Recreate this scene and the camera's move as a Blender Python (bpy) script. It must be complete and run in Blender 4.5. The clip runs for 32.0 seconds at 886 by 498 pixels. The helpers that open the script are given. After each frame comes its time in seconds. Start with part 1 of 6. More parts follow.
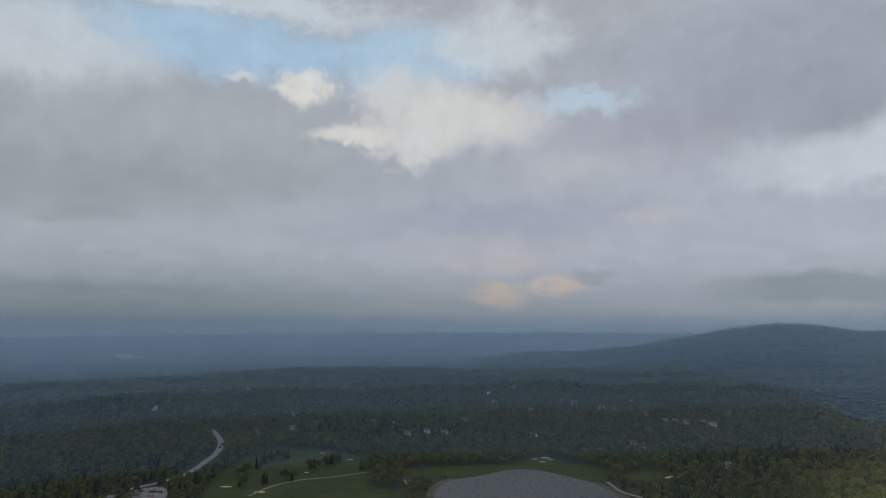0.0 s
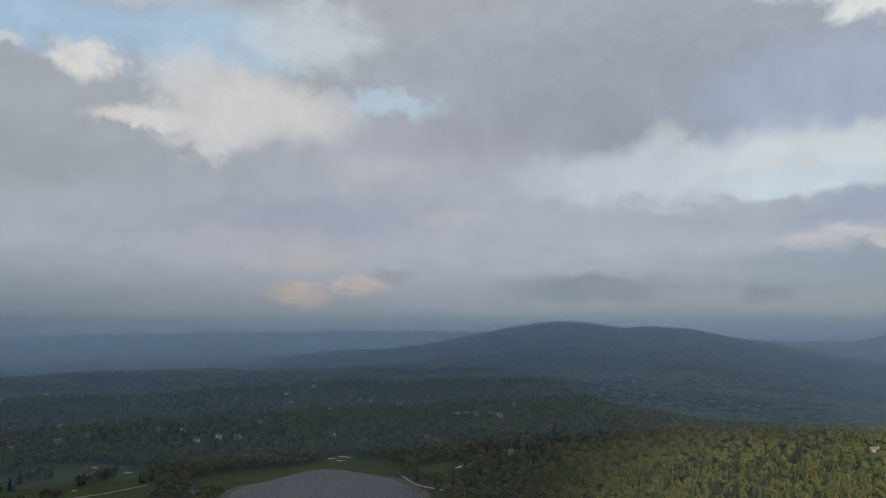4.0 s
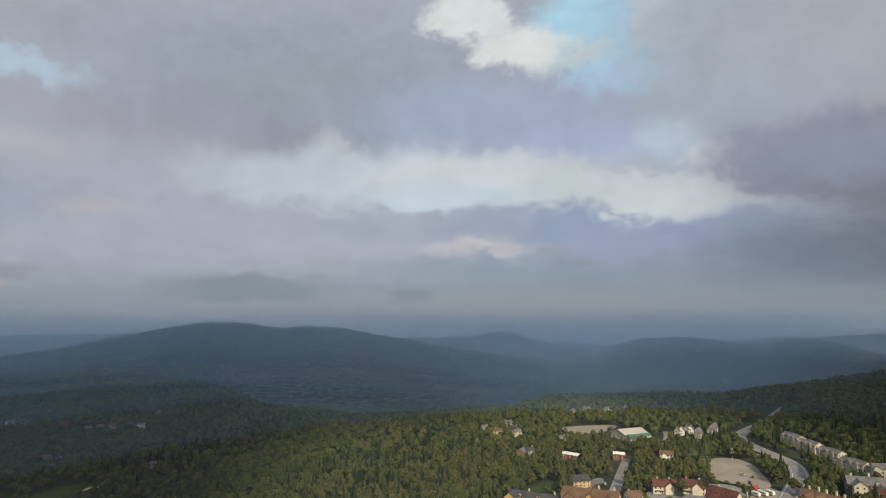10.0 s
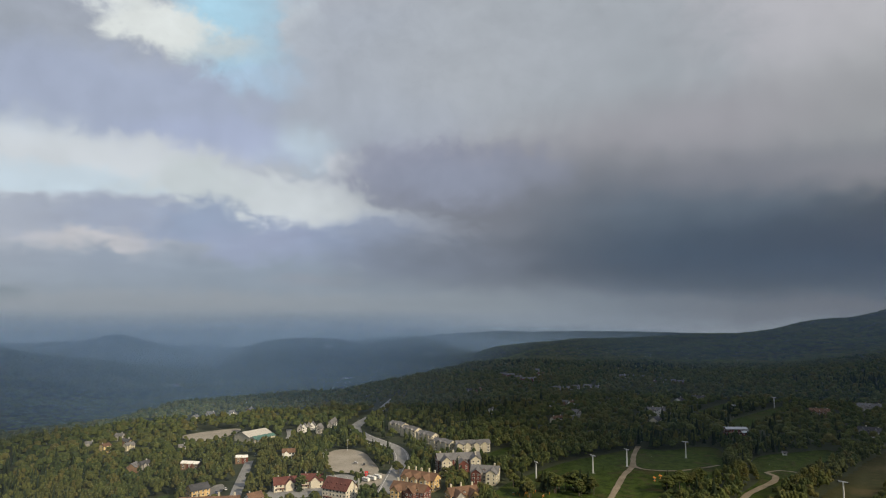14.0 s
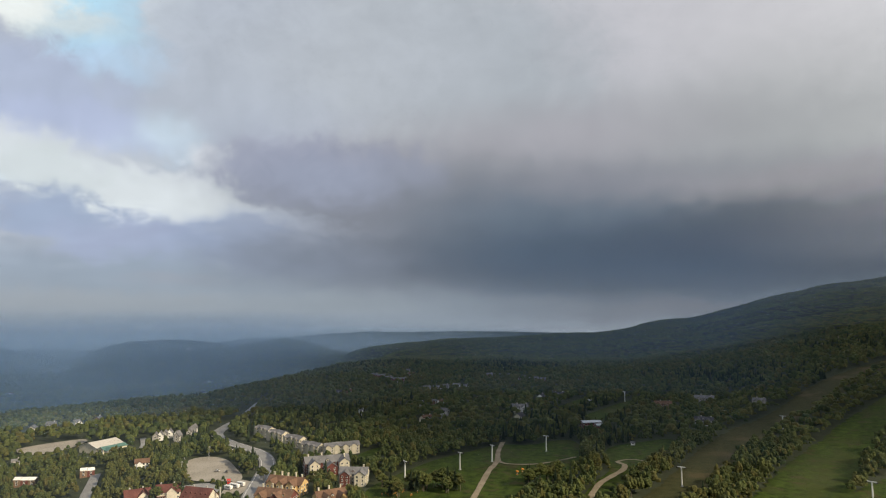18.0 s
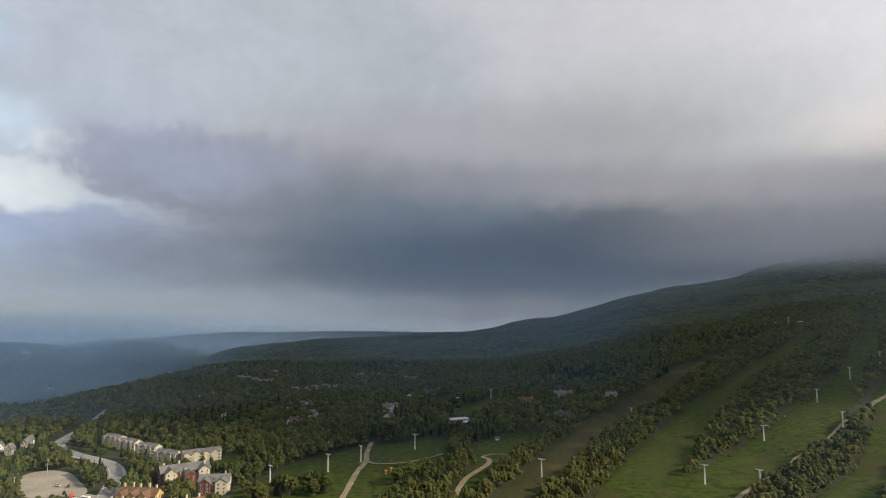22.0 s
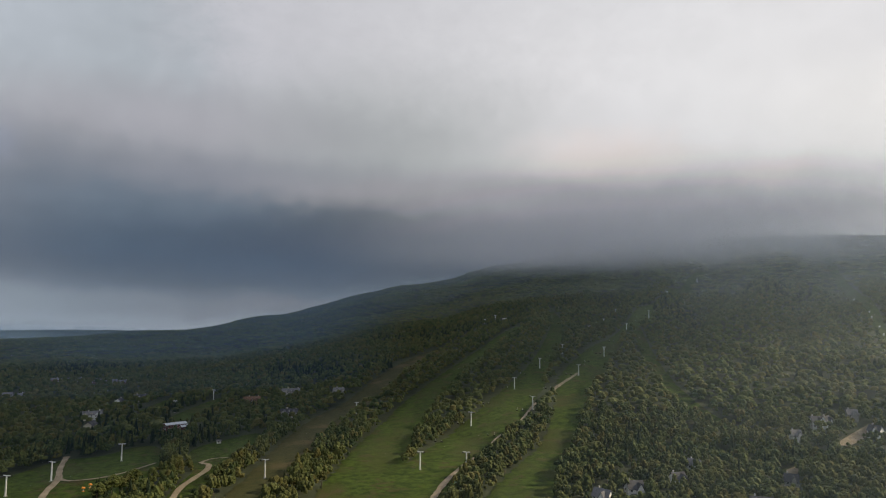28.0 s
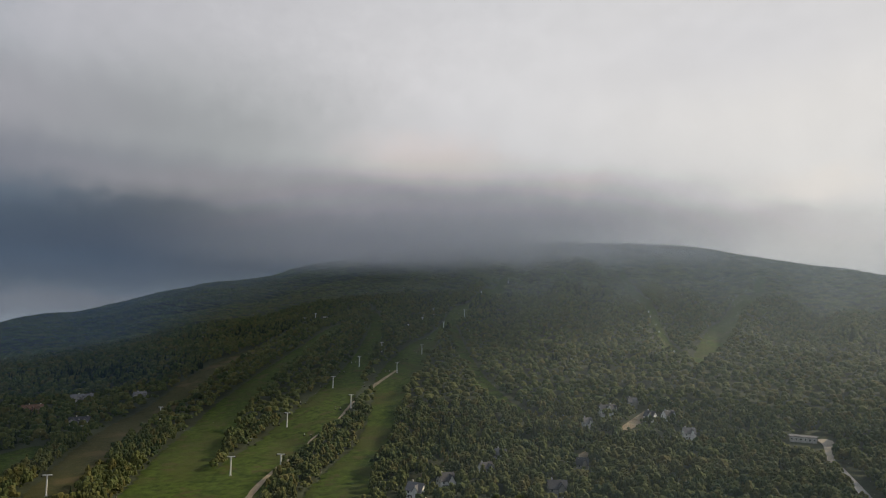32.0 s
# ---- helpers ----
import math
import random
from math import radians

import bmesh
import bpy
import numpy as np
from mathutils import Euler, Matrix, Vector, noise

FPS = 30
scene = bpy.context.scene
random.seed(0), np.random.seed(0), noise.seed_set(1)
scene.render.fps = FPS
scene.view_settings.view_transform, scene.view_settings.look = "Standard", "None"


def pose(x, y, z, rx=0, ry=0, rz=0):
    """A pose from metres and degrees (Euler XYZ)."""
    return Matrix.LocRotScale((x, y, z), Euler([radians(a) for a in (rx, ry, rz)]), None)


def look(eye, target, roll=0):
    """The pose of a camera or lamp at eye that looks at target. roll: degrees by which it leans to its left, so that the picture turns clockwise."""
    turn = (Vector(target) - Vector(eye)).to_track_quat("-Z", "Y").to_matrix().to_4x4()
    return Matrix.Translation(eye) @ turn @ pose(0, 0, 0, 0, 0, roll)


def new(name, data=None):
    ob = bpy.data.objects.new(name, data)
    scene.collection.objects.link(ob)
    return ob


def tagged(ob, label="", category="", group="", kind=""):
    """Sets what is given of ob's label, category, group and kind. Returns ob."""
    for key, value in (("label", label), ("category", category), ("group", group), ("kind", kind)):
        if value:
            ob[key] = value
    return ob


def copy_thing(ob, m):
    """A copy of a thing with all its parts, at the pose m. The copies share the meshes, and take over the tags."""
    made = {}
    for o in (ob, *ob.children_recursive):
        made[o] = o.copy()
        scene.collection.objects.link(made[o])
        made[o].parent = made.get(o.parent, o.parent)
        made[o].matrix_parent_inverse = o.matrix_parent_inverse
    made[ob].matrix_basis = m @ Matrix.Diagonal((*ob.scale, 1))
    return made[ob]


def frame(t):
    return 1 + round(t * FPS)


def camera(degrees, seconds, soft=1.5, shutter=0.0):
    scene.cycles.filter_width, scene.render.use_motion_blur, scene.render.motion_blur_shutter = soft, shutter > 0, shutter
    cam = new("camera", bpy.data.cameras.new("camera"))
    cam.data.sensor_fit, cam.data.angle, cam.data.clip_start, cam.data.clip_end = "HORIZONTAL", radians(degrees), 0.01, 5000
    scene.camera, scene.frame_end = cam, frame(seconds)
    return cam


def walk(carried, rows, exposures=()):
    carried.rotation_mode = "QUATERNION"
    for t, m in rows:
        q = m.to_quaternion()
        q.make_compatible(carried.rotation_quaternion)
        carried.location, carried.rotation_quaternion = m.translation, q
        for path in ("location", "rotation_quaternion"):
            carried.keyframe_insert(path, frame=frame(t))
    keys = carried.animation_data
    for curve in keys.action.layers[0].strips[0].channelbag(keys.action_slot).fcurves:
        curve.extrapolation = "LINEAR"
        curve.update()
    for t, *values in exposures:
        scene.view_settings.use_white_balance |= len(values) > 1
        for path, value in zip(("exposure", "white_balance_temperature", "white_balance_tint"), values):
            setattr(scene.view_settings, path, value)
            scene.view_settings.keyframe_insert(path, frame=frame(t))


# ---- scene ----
# ---- the camera, hovering and turning ----
cam = camera(69.12, 32.0, soft=1.1)
TURN = (
    (0, -0.00, 5.86, 0.14), (0.5, 2.26, 5.85, 0.20), (1, 4.12, 5.84, 0.26), (1.5, 6.04, 5.81, 0.24), (2, 8.37, 5.80, 0.17),
    (2.5, 10.52, 5.78, 0.13), (3, 12.88, 5.75, 0.06), (3.5, 15.05, 5.73, 0.10), (5.5, 25.26, 5.67, 0.15), (6, 27.61, 5.66, 0.13),
    (6.5, 29.83, 5.64, 0.17), (7, 32.29, 5.64, 0.17), (7.5, 34.64, 5.64, 0.17), (8, 37.16, 5.63, 0.20), (8.5, 39.30, 5.61, 0.22),
    (9, 41.78, 5.60, 0.21), (9.5, 44.42, 5.62, 0.21), (10, 47.02, 5.63, 0.23), (10.5, 49.60, 5.62, 0.17), (11, 53.19, 5.63, 0.15),
    (11.5, 56.90, 5.66, 0.12), (12, 63.33, 5.67, 0.10), (12.5, 70.63, 5.66, 0.04), (13, 75.27, 5.68, 0.07), (13.5, 77.15, 5.70, 0.06),
    (14, 78.84, 5.70, -0.00), (14.5, 80.57, 5.72, 0.01), (15, 82.55, 5.71, 0.03), (15.5, 84.36, 5.74, -0.03), (17.5, 88.95, 5.77, 0.00),
    (18, 90.13, 5.75, -0.04), (18.5, 91.40, 5.77, -0.07), (19, 92.70, 5.76, -0.10), (19.5, 93.87, 5.75, -0.07), (20, 95.36, 5.75, -0.09),
    (20.5, 96.75, 5.74, -0.06), (21, 98.26, 5.75, -0.05), (21.5, 99.74, 5.75, -0.07), (22, 101.46, 5.74, -0.07), (22.5, 103.25, 5.72, -0.09),
    (23, 105.21, 5.71, -0.07), (23.5, 106.85, 5.70, -0.08), (24, 108.79, 5.67, -0.10), (24.5, 110.71, 5.66, -0.08), (25, 112.75, 5.65, -0.12),
    (25.5, 114.67, 5.63, -0.16), (27.5, 122.79, 5.58, -0.31), (28, 124.93, 5.58, -0.35), (28.5, 126.58, 5.57, -0.38), (29, 128.63, 5.56, -0.39),
    (29.5, 130.56, 5.55, -0.42), (30, 132.55, 5.55, -0.42), (30.5, 134.57, 5.54, -0.45), (31, 136.83, 5.55, -0.46), (31.5, 138.90, 5.53, -0.52),
    (32, 140.69, 5.58, -0.63),
)  # seconds, bearing, tilt, lean
walk(cam, [(t, pose(0, 0, 0, 90 + tilt, lean, -bearing)) for t, bearing, tilt, lean in TURN],
     exposures=((0, 0.0), (8, -0.05), (12, -0.04), (15, 0.06), (18, 0.26), (24, 0.33), (28, 0.26), (31, 0.12), (32, 0.07)))


# ---- sky, sun and exposure ----
SUN_BEARING, SUN_HEIGHT = 212.0, 31.0


class Graph:
    """Short ways to add and join nodes."""

    def __init__(self, tree):
        self.tree = tree
        tree.nodes.clear()

    def node(self, kind, values=(), out=0, **fields):
        n = self.tree.nodes.new(kind)
        for key, value in fields.items():
            setattr(n, key, value)
        for slot, value in (values.items() if hasattr(values, "items") else enumerate(values)):
            if isinstance(value, bpy.types.NodeSocket):
                self.tree.links.new(value, n.inputs[slot])
            elif value is not None:
                n.inputs[slot].default_value = value
        return n.outputs[out] if out is not None else n

    def math(self, op, a, b=None, c=None, clamp=False):
        return self.node("ShaderNodeMath", [a, b, c], operation=op, use_clamp=clamp)

    def ramp(self, x, x0, x1, y0=0.0, y1=1.0, smooth_=True):
        return self.node("ShaderNodeMapRange", [x, x0, x1, y0, y1], interpolation_type="SMOOTHSTEP" if smooth_ else "LINEAR")

    def mix(self, f, a, b, blend="MIX"):
        n = self.node("ShaderNodeMix", {0: f, 6: a, 7: b}, out=None, data_type="RGBA", blend_type=blend)
        return n.outputs[2]

    def noise(self, vector, scale, detail=4.0, rough=0.55, dist=0.0, out=0):
        return self.node("ShaderNodeTexNoise", {"Vector": vector, "Scale": scale, "Detail": detail, "Roughness": rough, "Distortion": dist}, out=out)


def rgb(r, g, b):
    return (r, g, b, 1.0)


def cloud_group():
    """One cloud mass laid over the sky so far: an oval with a torn edge."""
    tree = bpy.data.node_groups.new("cloud_mass", "ShaderNodeTree")
    for name, kind in (("sky", "Color"), ("turn", "Float"), ("rise", "Float"), ("aside", "Float"), ("aloft", "Float"), ("b", "Float"), ("e", "Float"), ("wb", "Float"), ("we", "Float"), ("colour", "Color"), ("cover", "Float"), ("soft", "Float"), ("torn", "Float")):
        tree.interface.new_socket(name, in_out="INPUT", socket_type="NodeSocket" + kind)
    tree.interface.new_socket("sky", in_out="OUTPUT", socket_type="NodeSocketColor")
    p = Graph(tree)
    i = p.node("NodeGroupInput", out=None).outputs
    turn = p.math("ADD", i["turn"], p.math("MULTIPLY", i["aside"], i["torn"]))
    rise = p.math("ADD", i["rise"], p.math("MULTIPLY", i["aloft"], i["torn"]))
    u = p.math("DIVIDE", p.math("SUBTRACT", turn, i["b"]), i["wb"])
    v = p.math("DIVIDE", p.math("SUBTRACT", rise, i["e"]), i["we"])
    d = p.math("SQRT", p.math("ADD", p.math("MULTIPLY", u, u), p.math("MULTIPLY", v, v)))
    f = p.ramp(d, p.math("ADD", 1.0, i["soft"]), p.math("SUBTRACT", 1.0, i["soft"]))
    p.node("NodeGroupOutput", [p.mix(p.math("MULTIPLY", f, i["cover"]), i["sky"], i["colour"])], out=None)
    return tree


def make_sky():
    world = bpy.data.worlds.new("sky")
    world.use_nodes = True
    scene.world = world
    g = Graph(world.node_tree)
    way = g.node("ShaderNodeTexCoord", out=0)
    x, y, z = g.node("ShaderNodeSeparateXYZ", [way], out=None).outputs
    turn = g.math("MULTIPLY", g.math("ARCTAN2", x, y), 57.29578)
    turn = g.math("ADD", turn, g.math("MULTIPLY", g.math("LESS_THAN", turn, -75.0), 360.0))
    rise = g.math("MULTIPLY", g.math("ARCSINE", z), 57.29578)
    # billows: wide rolls with smaller heads on them, flatter towards the horizon
    lift = g.math("MULTIPLY", rise, g.ramp(rise, 0.0, 22.0, 0.26, 0.16))
    flat = g.node("ShaderNodeCombineXYZ", [g.math("MULTIPLY", turn, 0.11), lift, 0.0])
    roll = g.noise(flat, 1.3, 9.0, 0.62, 0.2, out=1)
    sides = g.node("ShaderNodeSeparateColor", [roll], out=None).outputs
    heads = g.math("SUBTRACT", g.noise(flat, 5.5, 6.0, 0.55, 0.4), 0.5)
    aside = g.math("ADD", g.math("MULTIPLY", g.math("SUBTRACT", sides[0], 0.5), 10.5), g.math("MULTIPLY", heads, 4.0))
    aloft = g.math("ADD", g.math("MULTIPLY", g.math("SUBTRACT", sides[1], 0.5), 4.4), g.math("MULTIPLY", heads, 2.0))
    # the open blue behind the clouds
    blue = g.node("ShaderNodeTexSky", out=0, sky_type="NISHITA", sun_disc=False, sun_elevation=radians(SUN_HEIGHT), sun_rotation=radians(SUN_BEARING), air_density=1.0, dust_density=2.0)
    blue = g.mix(1.0, blue, rgb(0.1, 0.1, 0.1), "MULTIPLY")
    grey = g.mix(g.ramp(turn, 60.0, 130.0), rgb(0.40, 0.415, 0.47), rgb(0.50, 0.505, 0.52))
    laid = [g.mix(0.92, blue, grey)]
    oval = cloud_group()

    def mass(b, e, wb, we, colour, cover, soft, torn):
        """Bearing, height over the horizon, half width, half height (degrees), colour, cover, softness, tornness."""
        n = g.node("ShaderNodeGroup", out=None, node_tree=oval)
        for slot, value in zip(n.inputs, (laid[-1], turn, rise, aside, aloft, b, e, wb, we, rgb(*colour), cover, soft, torn)):
            if isinstance(value, bpy.types.NodeSocket):
                g.tree.links.new(value, slot)
            else:
                slot.default_value = value
        laid.append(n.outputs[0])

    # broad tones of the overcast
    mass(64.1, 0.7, 38.2, 3.5, (0.282, 0.330, 0.372), 0.95, 0.70, 0.4)
    mass(112.2, 3.7, 22.3, 4.9, (0.138, 0.151, 0.174), 0.95, 0.70, 0.4)
    mass(118.5, 3.4, 22.7, 3.4, (0.123, 0.140, 0.165), 0.90, 0.70, 0.4)
    mass(-27.6, 11.6, 27.5, 11.3, (0.356, 0.391, 0.430), 0.80, 0.90, 0.6)
    mass(0.8, 6.4, 31.7, 4.5, (0.406, 0.435, 0.500), 0.80, 0.90, 0.6)
    mass(22.4, 6.3, 21.1, 4.2, (0.376, 0.407, 0.470), 0.70, 0.90, 0.6)
    mass(-25.1, 1.8, 24.1, 2.7, (0.258, 0.308, 0.342), 0.80, 0.90, 0.4)
    mass(17.8, 1.8, 22.0, 2.4, (0.309, 0.341, 0.393), 0.70, 0.90, 0.4)
    mass(33.1, 6.7, 28.0, 4.5, (0.419, 0.454, 0.528), 0.80, 0.90, 0.6)
    mass(43.0, 1.6, 27.1, 2.5, (0.347, 0.387, 0.444), 0.80, 0.90, 0.5)
    mass(92.2, 22.4, 30.6, 8.7, (0.438, 0.462, 0.497), 0.90, 0.80, 0.5)
    mass(124.5, 19.1, 16.6, 6.4, (0.407, 0.430, 0.426), 0.80, 0.90, 0.5)
    mass(107.5, 24.1, 32.4, 5.8, (0.530, 0.531, 0.555), 0.80, 0.90, 0.4)
    mass(134.4, 17.1, 9.9, 7.3, (0.473, 0.458, 0.457), 0.85, 0.90, 0.4)
    mass(118.6, 19.8, 12.3, 6.3, (0.340, 0.364, 0.360), 0.80, 0.90, 0.5)
    mass(102.4, 20.9, 17.5, 7.7, (0.395, 0.403, 0.456), 0.75, 0.90, 0.5)
    mass(122.9, 22.8, 19.6, 7.7, (0.501, 0.497, 0.527), 0.80, 0.90, 0.5)
    mass(150.8, 20.4, 22.6, 9.8, (0.643, 0.638, 0.651), 0.90, 0.90, 0.5)
    mass(173.4, 15.2, 18.4, 12.2, (0.727, 0.705, 0.683), 0.90, 0.90, 0.4)
    mass(165.7, 22.3, 12.8, 3.8, (0.611, 0.606, 0.625), 0.70, 0.90, 0.6)
    # grey masses over the plain
    mass(-29.7, 13.7, 10.9, 4.1, (0.327, 0.361, 0.393), 0.65, 0.80, 1.0)
    mass(-18.1, 15.6, 12.0, 2.3, (0.386, 0.418, 0.459), 0.70, 0.70, 1.0)
    mass(-16.1, 12.8, 9.4, 2.2, (0.327, 0.361, 0.398), 0.65, 0.80, 1.0)
    mass(-31.4, 10.3, 11.2, 2.1, (0.300, 0.336, 0.367), 0.70, 0.70, 0.8)
    # the long grey roof of cloud
    mass(33.1, 21.8, 28.3, 6.2, (0.366, 0.392, 0.442), 0.97, 0.35, 1.3)
    mass(20.6, 17.1, 9.6, 3.4, (0.412, 0.441, 0.507), 0.85, 0.50, 1.2)
    mass(10.3, 14.7, 7.6, 2.4, (0.423, 0.452, 0.519), 0.70, 0.60, 1.0)
    mass(32.9, 16.8, 12.0, 2.5, (0.292, 0.317, 0.352), 0.85, 0.70, 1.0)
    mass(45.7, 16.7, 8.4, 2.5, (0.270, 0.299, 0.328), 0.80, 0.80, 1.0)
    mass(25.9, 25.1, 17.2, 1.8, (0.402, 0.430, 0.465), 0.60, 0.90, 0.8)
    mass(43.5, 21.0, 26.3, 6.0, (0.372, 0.409, 0.485), 0.95, 0.35, 1.3)
    mass(25.5, 16.3, 13.5, 2.2, (0.333, 0.351, 0.416), 0.80, 0.70, 1.0)
    mass(46.3, 16.1, 12.5, 2.1, (0.323, 0.356, 0.427), 0.80, 0.70, 1.0)
    mass(61.4, 15.4, 7.1, 3.2, (0.347, 0.387, 0.449), 0.85, 0.60, 1.1)
    mass(34.6, 19.4, 13.2, 4.6, (0.313, 0.350, 0.404), 0.85, 0.70, 0.8)
    mass(52.0, 16.6, 13.2, 3.8, (0.366, 0.419, 0.548), 0.92, 0.40, 1.1)
    mass(59.0, 14.2, 7.6, 1.7, (0.392, 0.448, 0.608), 0.85, 0.50, 1.0)
    # open blue and the pale veils in it
    mass(-18.3, 22.2, 15.3, 2.2, (0.361, 0.517, 0.678), 0.90, 0.50, 1.2)
    mass(-1.7, 22.5, 6.7, 2.5, (0.406, 0.555, 0.693), 0.85, 0.50, 1.2)
    mass(12.1, 18.7, 4.0, 1.0, (0.450, 0.568, 0.678), 0.80, 0.60, 1.2)
    mass(62.6, 22.7, 4.3, 3.0, (0.347, 0.552, 0.744), 0.95, 0.40, 1.0)
    mass(61.3, 24.2, 5.7, 4.1, (0.408, 0.649, 0.795), 0.95, 0.40, 1.0)
    mass(63.2, 19.5, 3.6, 1.4, (0.419, 0.600, 0.779), 0.85, 0.60, 1.0)
    mass(68.5, 14.4, 3.1, 1.7, (0.536, 0.649, 0.732), 0.55, 0.70, 1.0)
    mass(67.3, 13.8, 2.9, 1.9, (0.478, 0.586, 0.676), 0.50, 0.80, 1.0)
    mass(57.8, 22.1, 3.3, 1.3, (0.539, 0.594, 0.607), 0.80, 0.60, 1.0)
    # white heads of cloud beside the blue
    mass(-33.1, 20.5, 7.0, 2.8, (0.519, 0.574, 0.622), 0.85, 0.50, 1.2)
    mass(-18.0, 25.6, 12.3, 1.2, (0.544, 0.614, 0.678), 0.85, 0.60, 1.2)
    mass(5.1, 23.6, 5.4, 2.4, (0.556, 0.601, 0.643), 0.80, 0.60, 1.3)
    mass(-12.4, 19.7, 1.9, 1.3, (0.720, 0.714, 0.671), 0.85, 0.50, 0.8)
    mass(-18.3, 20.1, 1.4, 0.4, (0.601, 0.628, 0.636), 0.70, 0.60, 0.8)
    mass(-4.8, 19.7, 3.9, 1.8, (0.588, 0.614, 0.650), 0.80, 0.60, 1.3)
    mass(1.4, 17.1, 7.2, 2.4, (0.648, 0.649, 0.636), 0.82, 0.60, 1.3)
    mass(-7.3, 16.0, 3.5, 0.8, (0.676, 0.670, 0.643), 0.80, 0.50, 1.0)
    mass(-2.5, 14.8, 3.8, 1.3, (0.608, 0.614, 0.622), 0.85, 0.50, 1.0)
    mass(49.3, 25.5, 4.0, 1.6, (0.700, 0.747, 0.748), 0.95, 0.40, 0.9)
    mass(54.1, 23.2, 4.3, 1.9, (0.715, 0.755, 0.740), 0.95, 0.40, 0.9)
    mass(66.8, 24.0, 2.5, 2.3, (0.671, 0.724, 0.740), 0.92, 0.40, 0.9)
    # bright band over the valley
    mass(43.5, 11.6, 9.0, 2.6, (0.515, 0.576, 0.645), 0.85, 0.50, 1.2)
    mass(36.7, 14.3, 1.3, 1.1, (0.597, 0.623, 0.652), 0.50, 0.70, 0.8)
    mass(46.1, 10.1, 4.1, 0.8, (0.533, 0.623, 0.703), 0.70, 0.60, 0.8)
    mass(37.0, 11.5, 11.5, 2.2, (0.536, 0.593, 0.657), 0.85, 0.50, 1.2)
    mass(52.0, 11.6, 11.2, 2.2, (0.622, 0.664, 0.702), 0.90, 0.45, 1.2)
    mass(48.2, 10.2, 7.1, 0.9, (0.536, 0.657, 0.748), 0.70, 0.60, 0.8)
    mass(65.7, 9.2, 9.6, 2.4, (0.700, 0.755, 0.795), 0.95, 0.40, 1.2)
    mass(70.5, 13.0, 2.4, 0.9, (0.685, 0.724, 0.748), 0.90, 0.50, 0.8)
    mass(78.1, 8.2, 5.7, 1.7, (0.397, 0.459, 0.574), 0.60, 0.80, 1.0)
    mass(75.8, 7.7, 5.5, 1.7, (0.417, 0.475, 0.581), 0.60, 0.80, 1.0)
    mass(58.5, 10.4, 5.4, 2.2, (0.539, 0.594, 0.614), 0.85, 0.45, 1.2)
    mass(67.2, 9.9, 5.5, 2.0, (0.587, 0.633, 0.661), 0.90, 0.40, 1.2)
    # darker wisps across the plain
    mass(-29.8, 8.0, 3.5, 0.5, (0.283, 0.322, 0.347), 0.60, 0.80, 0.8)
    mass(5.9, 8.6, 10.5, 1.7, (0.337, 0.371, 0.459), 0.80, 0.60, 1.0)
    mass(-7.2, 6.9, 6.0, 1.0, (0.346, 0.381, 0.447), 0.50, 0.80, 0.8)
    mass(18.0, 8.2, 3.0, 0.7, (0.501, 0.492, 0.512), 0.70, 0.70, 0.8)
    mass(11.5, 12.6, 3.9, 1.0, (0.478, 0.486, 0.518), 0.50, 0.80, 0.8)
    mass(3.9, 5.9, 8.0, 1.1, (0.428, 0.429, 0.482), 0.60, 0.80, 0.8)
    # the next mass is no wisp: a faint hazy peak painted into the sky
    mass(7.5, -0.4, 9.3, 1.5, (0.258, 0.303, 0.347), 0.55, 0.50, 0.3)
    mass(4.9, 1.6, 2.3, 1.0, (0.621, 0.486, 0.398), 0.85, 0.60, 0.7)
    mass(10.0, 2.4, 1.7, 0.8, (0.588, 0.475, 0.414), 0.85, 0.60, 0.7)
    mass(4.8, 4.4, 3.5, 0.8, (0.461, 0.429, 0.447), 0.60, 0.80, 0.7)
    mass(12.7, 3.3, 1.6, 0.6, (0.300, 0.322, 0.367), 0.80, 0.60, 0.7)
    mass(-27.9, 2.3, 7.5, 0.5, (0.235, 0.277, 0.296), 0.80, 0.70, 0.6)
    mass(29.6, 2.1, 6.5, 1.0, (0.271, 0.308, 0.338), 0.85, 0.60, 0.7)
    mass(29.9, 1.3, 4.2, 0.4, (0.239, 0.277, 0.310), 0.80, 0.60, 0.6)
    # clouds under the bright band
    mass(54.8, 7.4, 9.9, 1.9, (0.328, 0.377, 0.491), 0.90, 0.45, 1.2)
    mass(42.2, 7.6, 8.3, 1.3, (0.382, 0.420, 0.497), 0.75, 0.60, 1.0)
    mass(65.7, 5.3, 4.9, 2.2, (0.301, 0.361, 0.473), 0.90, 0.45, 1.1)
    mass(49.8, 5.6, 4.4, 0.9, (0.567, 0.559, 0.579), 0.85, 0.60, 0.8)
    mass(50.4, 4.6, 1.3, 0.8, (0.262, 0.313, 0.394), 0.90, 0.50, 0.7)
    mass(54.6, 3.2, 12.0, 1.5, (0.310, 0.356, 0.421), 0.80, 0.60, 1.0)
    mass(43.0, 2.3, 8.2, 0.7, (0.266, 0.308, 0.358), 0.60, 0.80, 0.7)
    mass(31.6, 1.9, 5.3, 1.0, (0.242, 0.286, 0.329), 0.90, 0.50, 0.8)
    mass(44.0, 1.3, 2.0, 0.7, (0.212, 0.260, 0.305), 0.92, 0.45, 0.7)
    mass(38.1, 0.4, 12.2, 0.5, (0.338, 0.346, 0.378), 0.50, 0.90, 0.5)
    mass(58.6, 7.5, 4.0, 1.8, (0.286, 0.350, 0.479), 0.90, 0.45, 1.0)
    mass(65.7, 5.8, 6.5, 1.6, (0.304, 0.355, 0.497), 0.90, 0.50, 1.0)
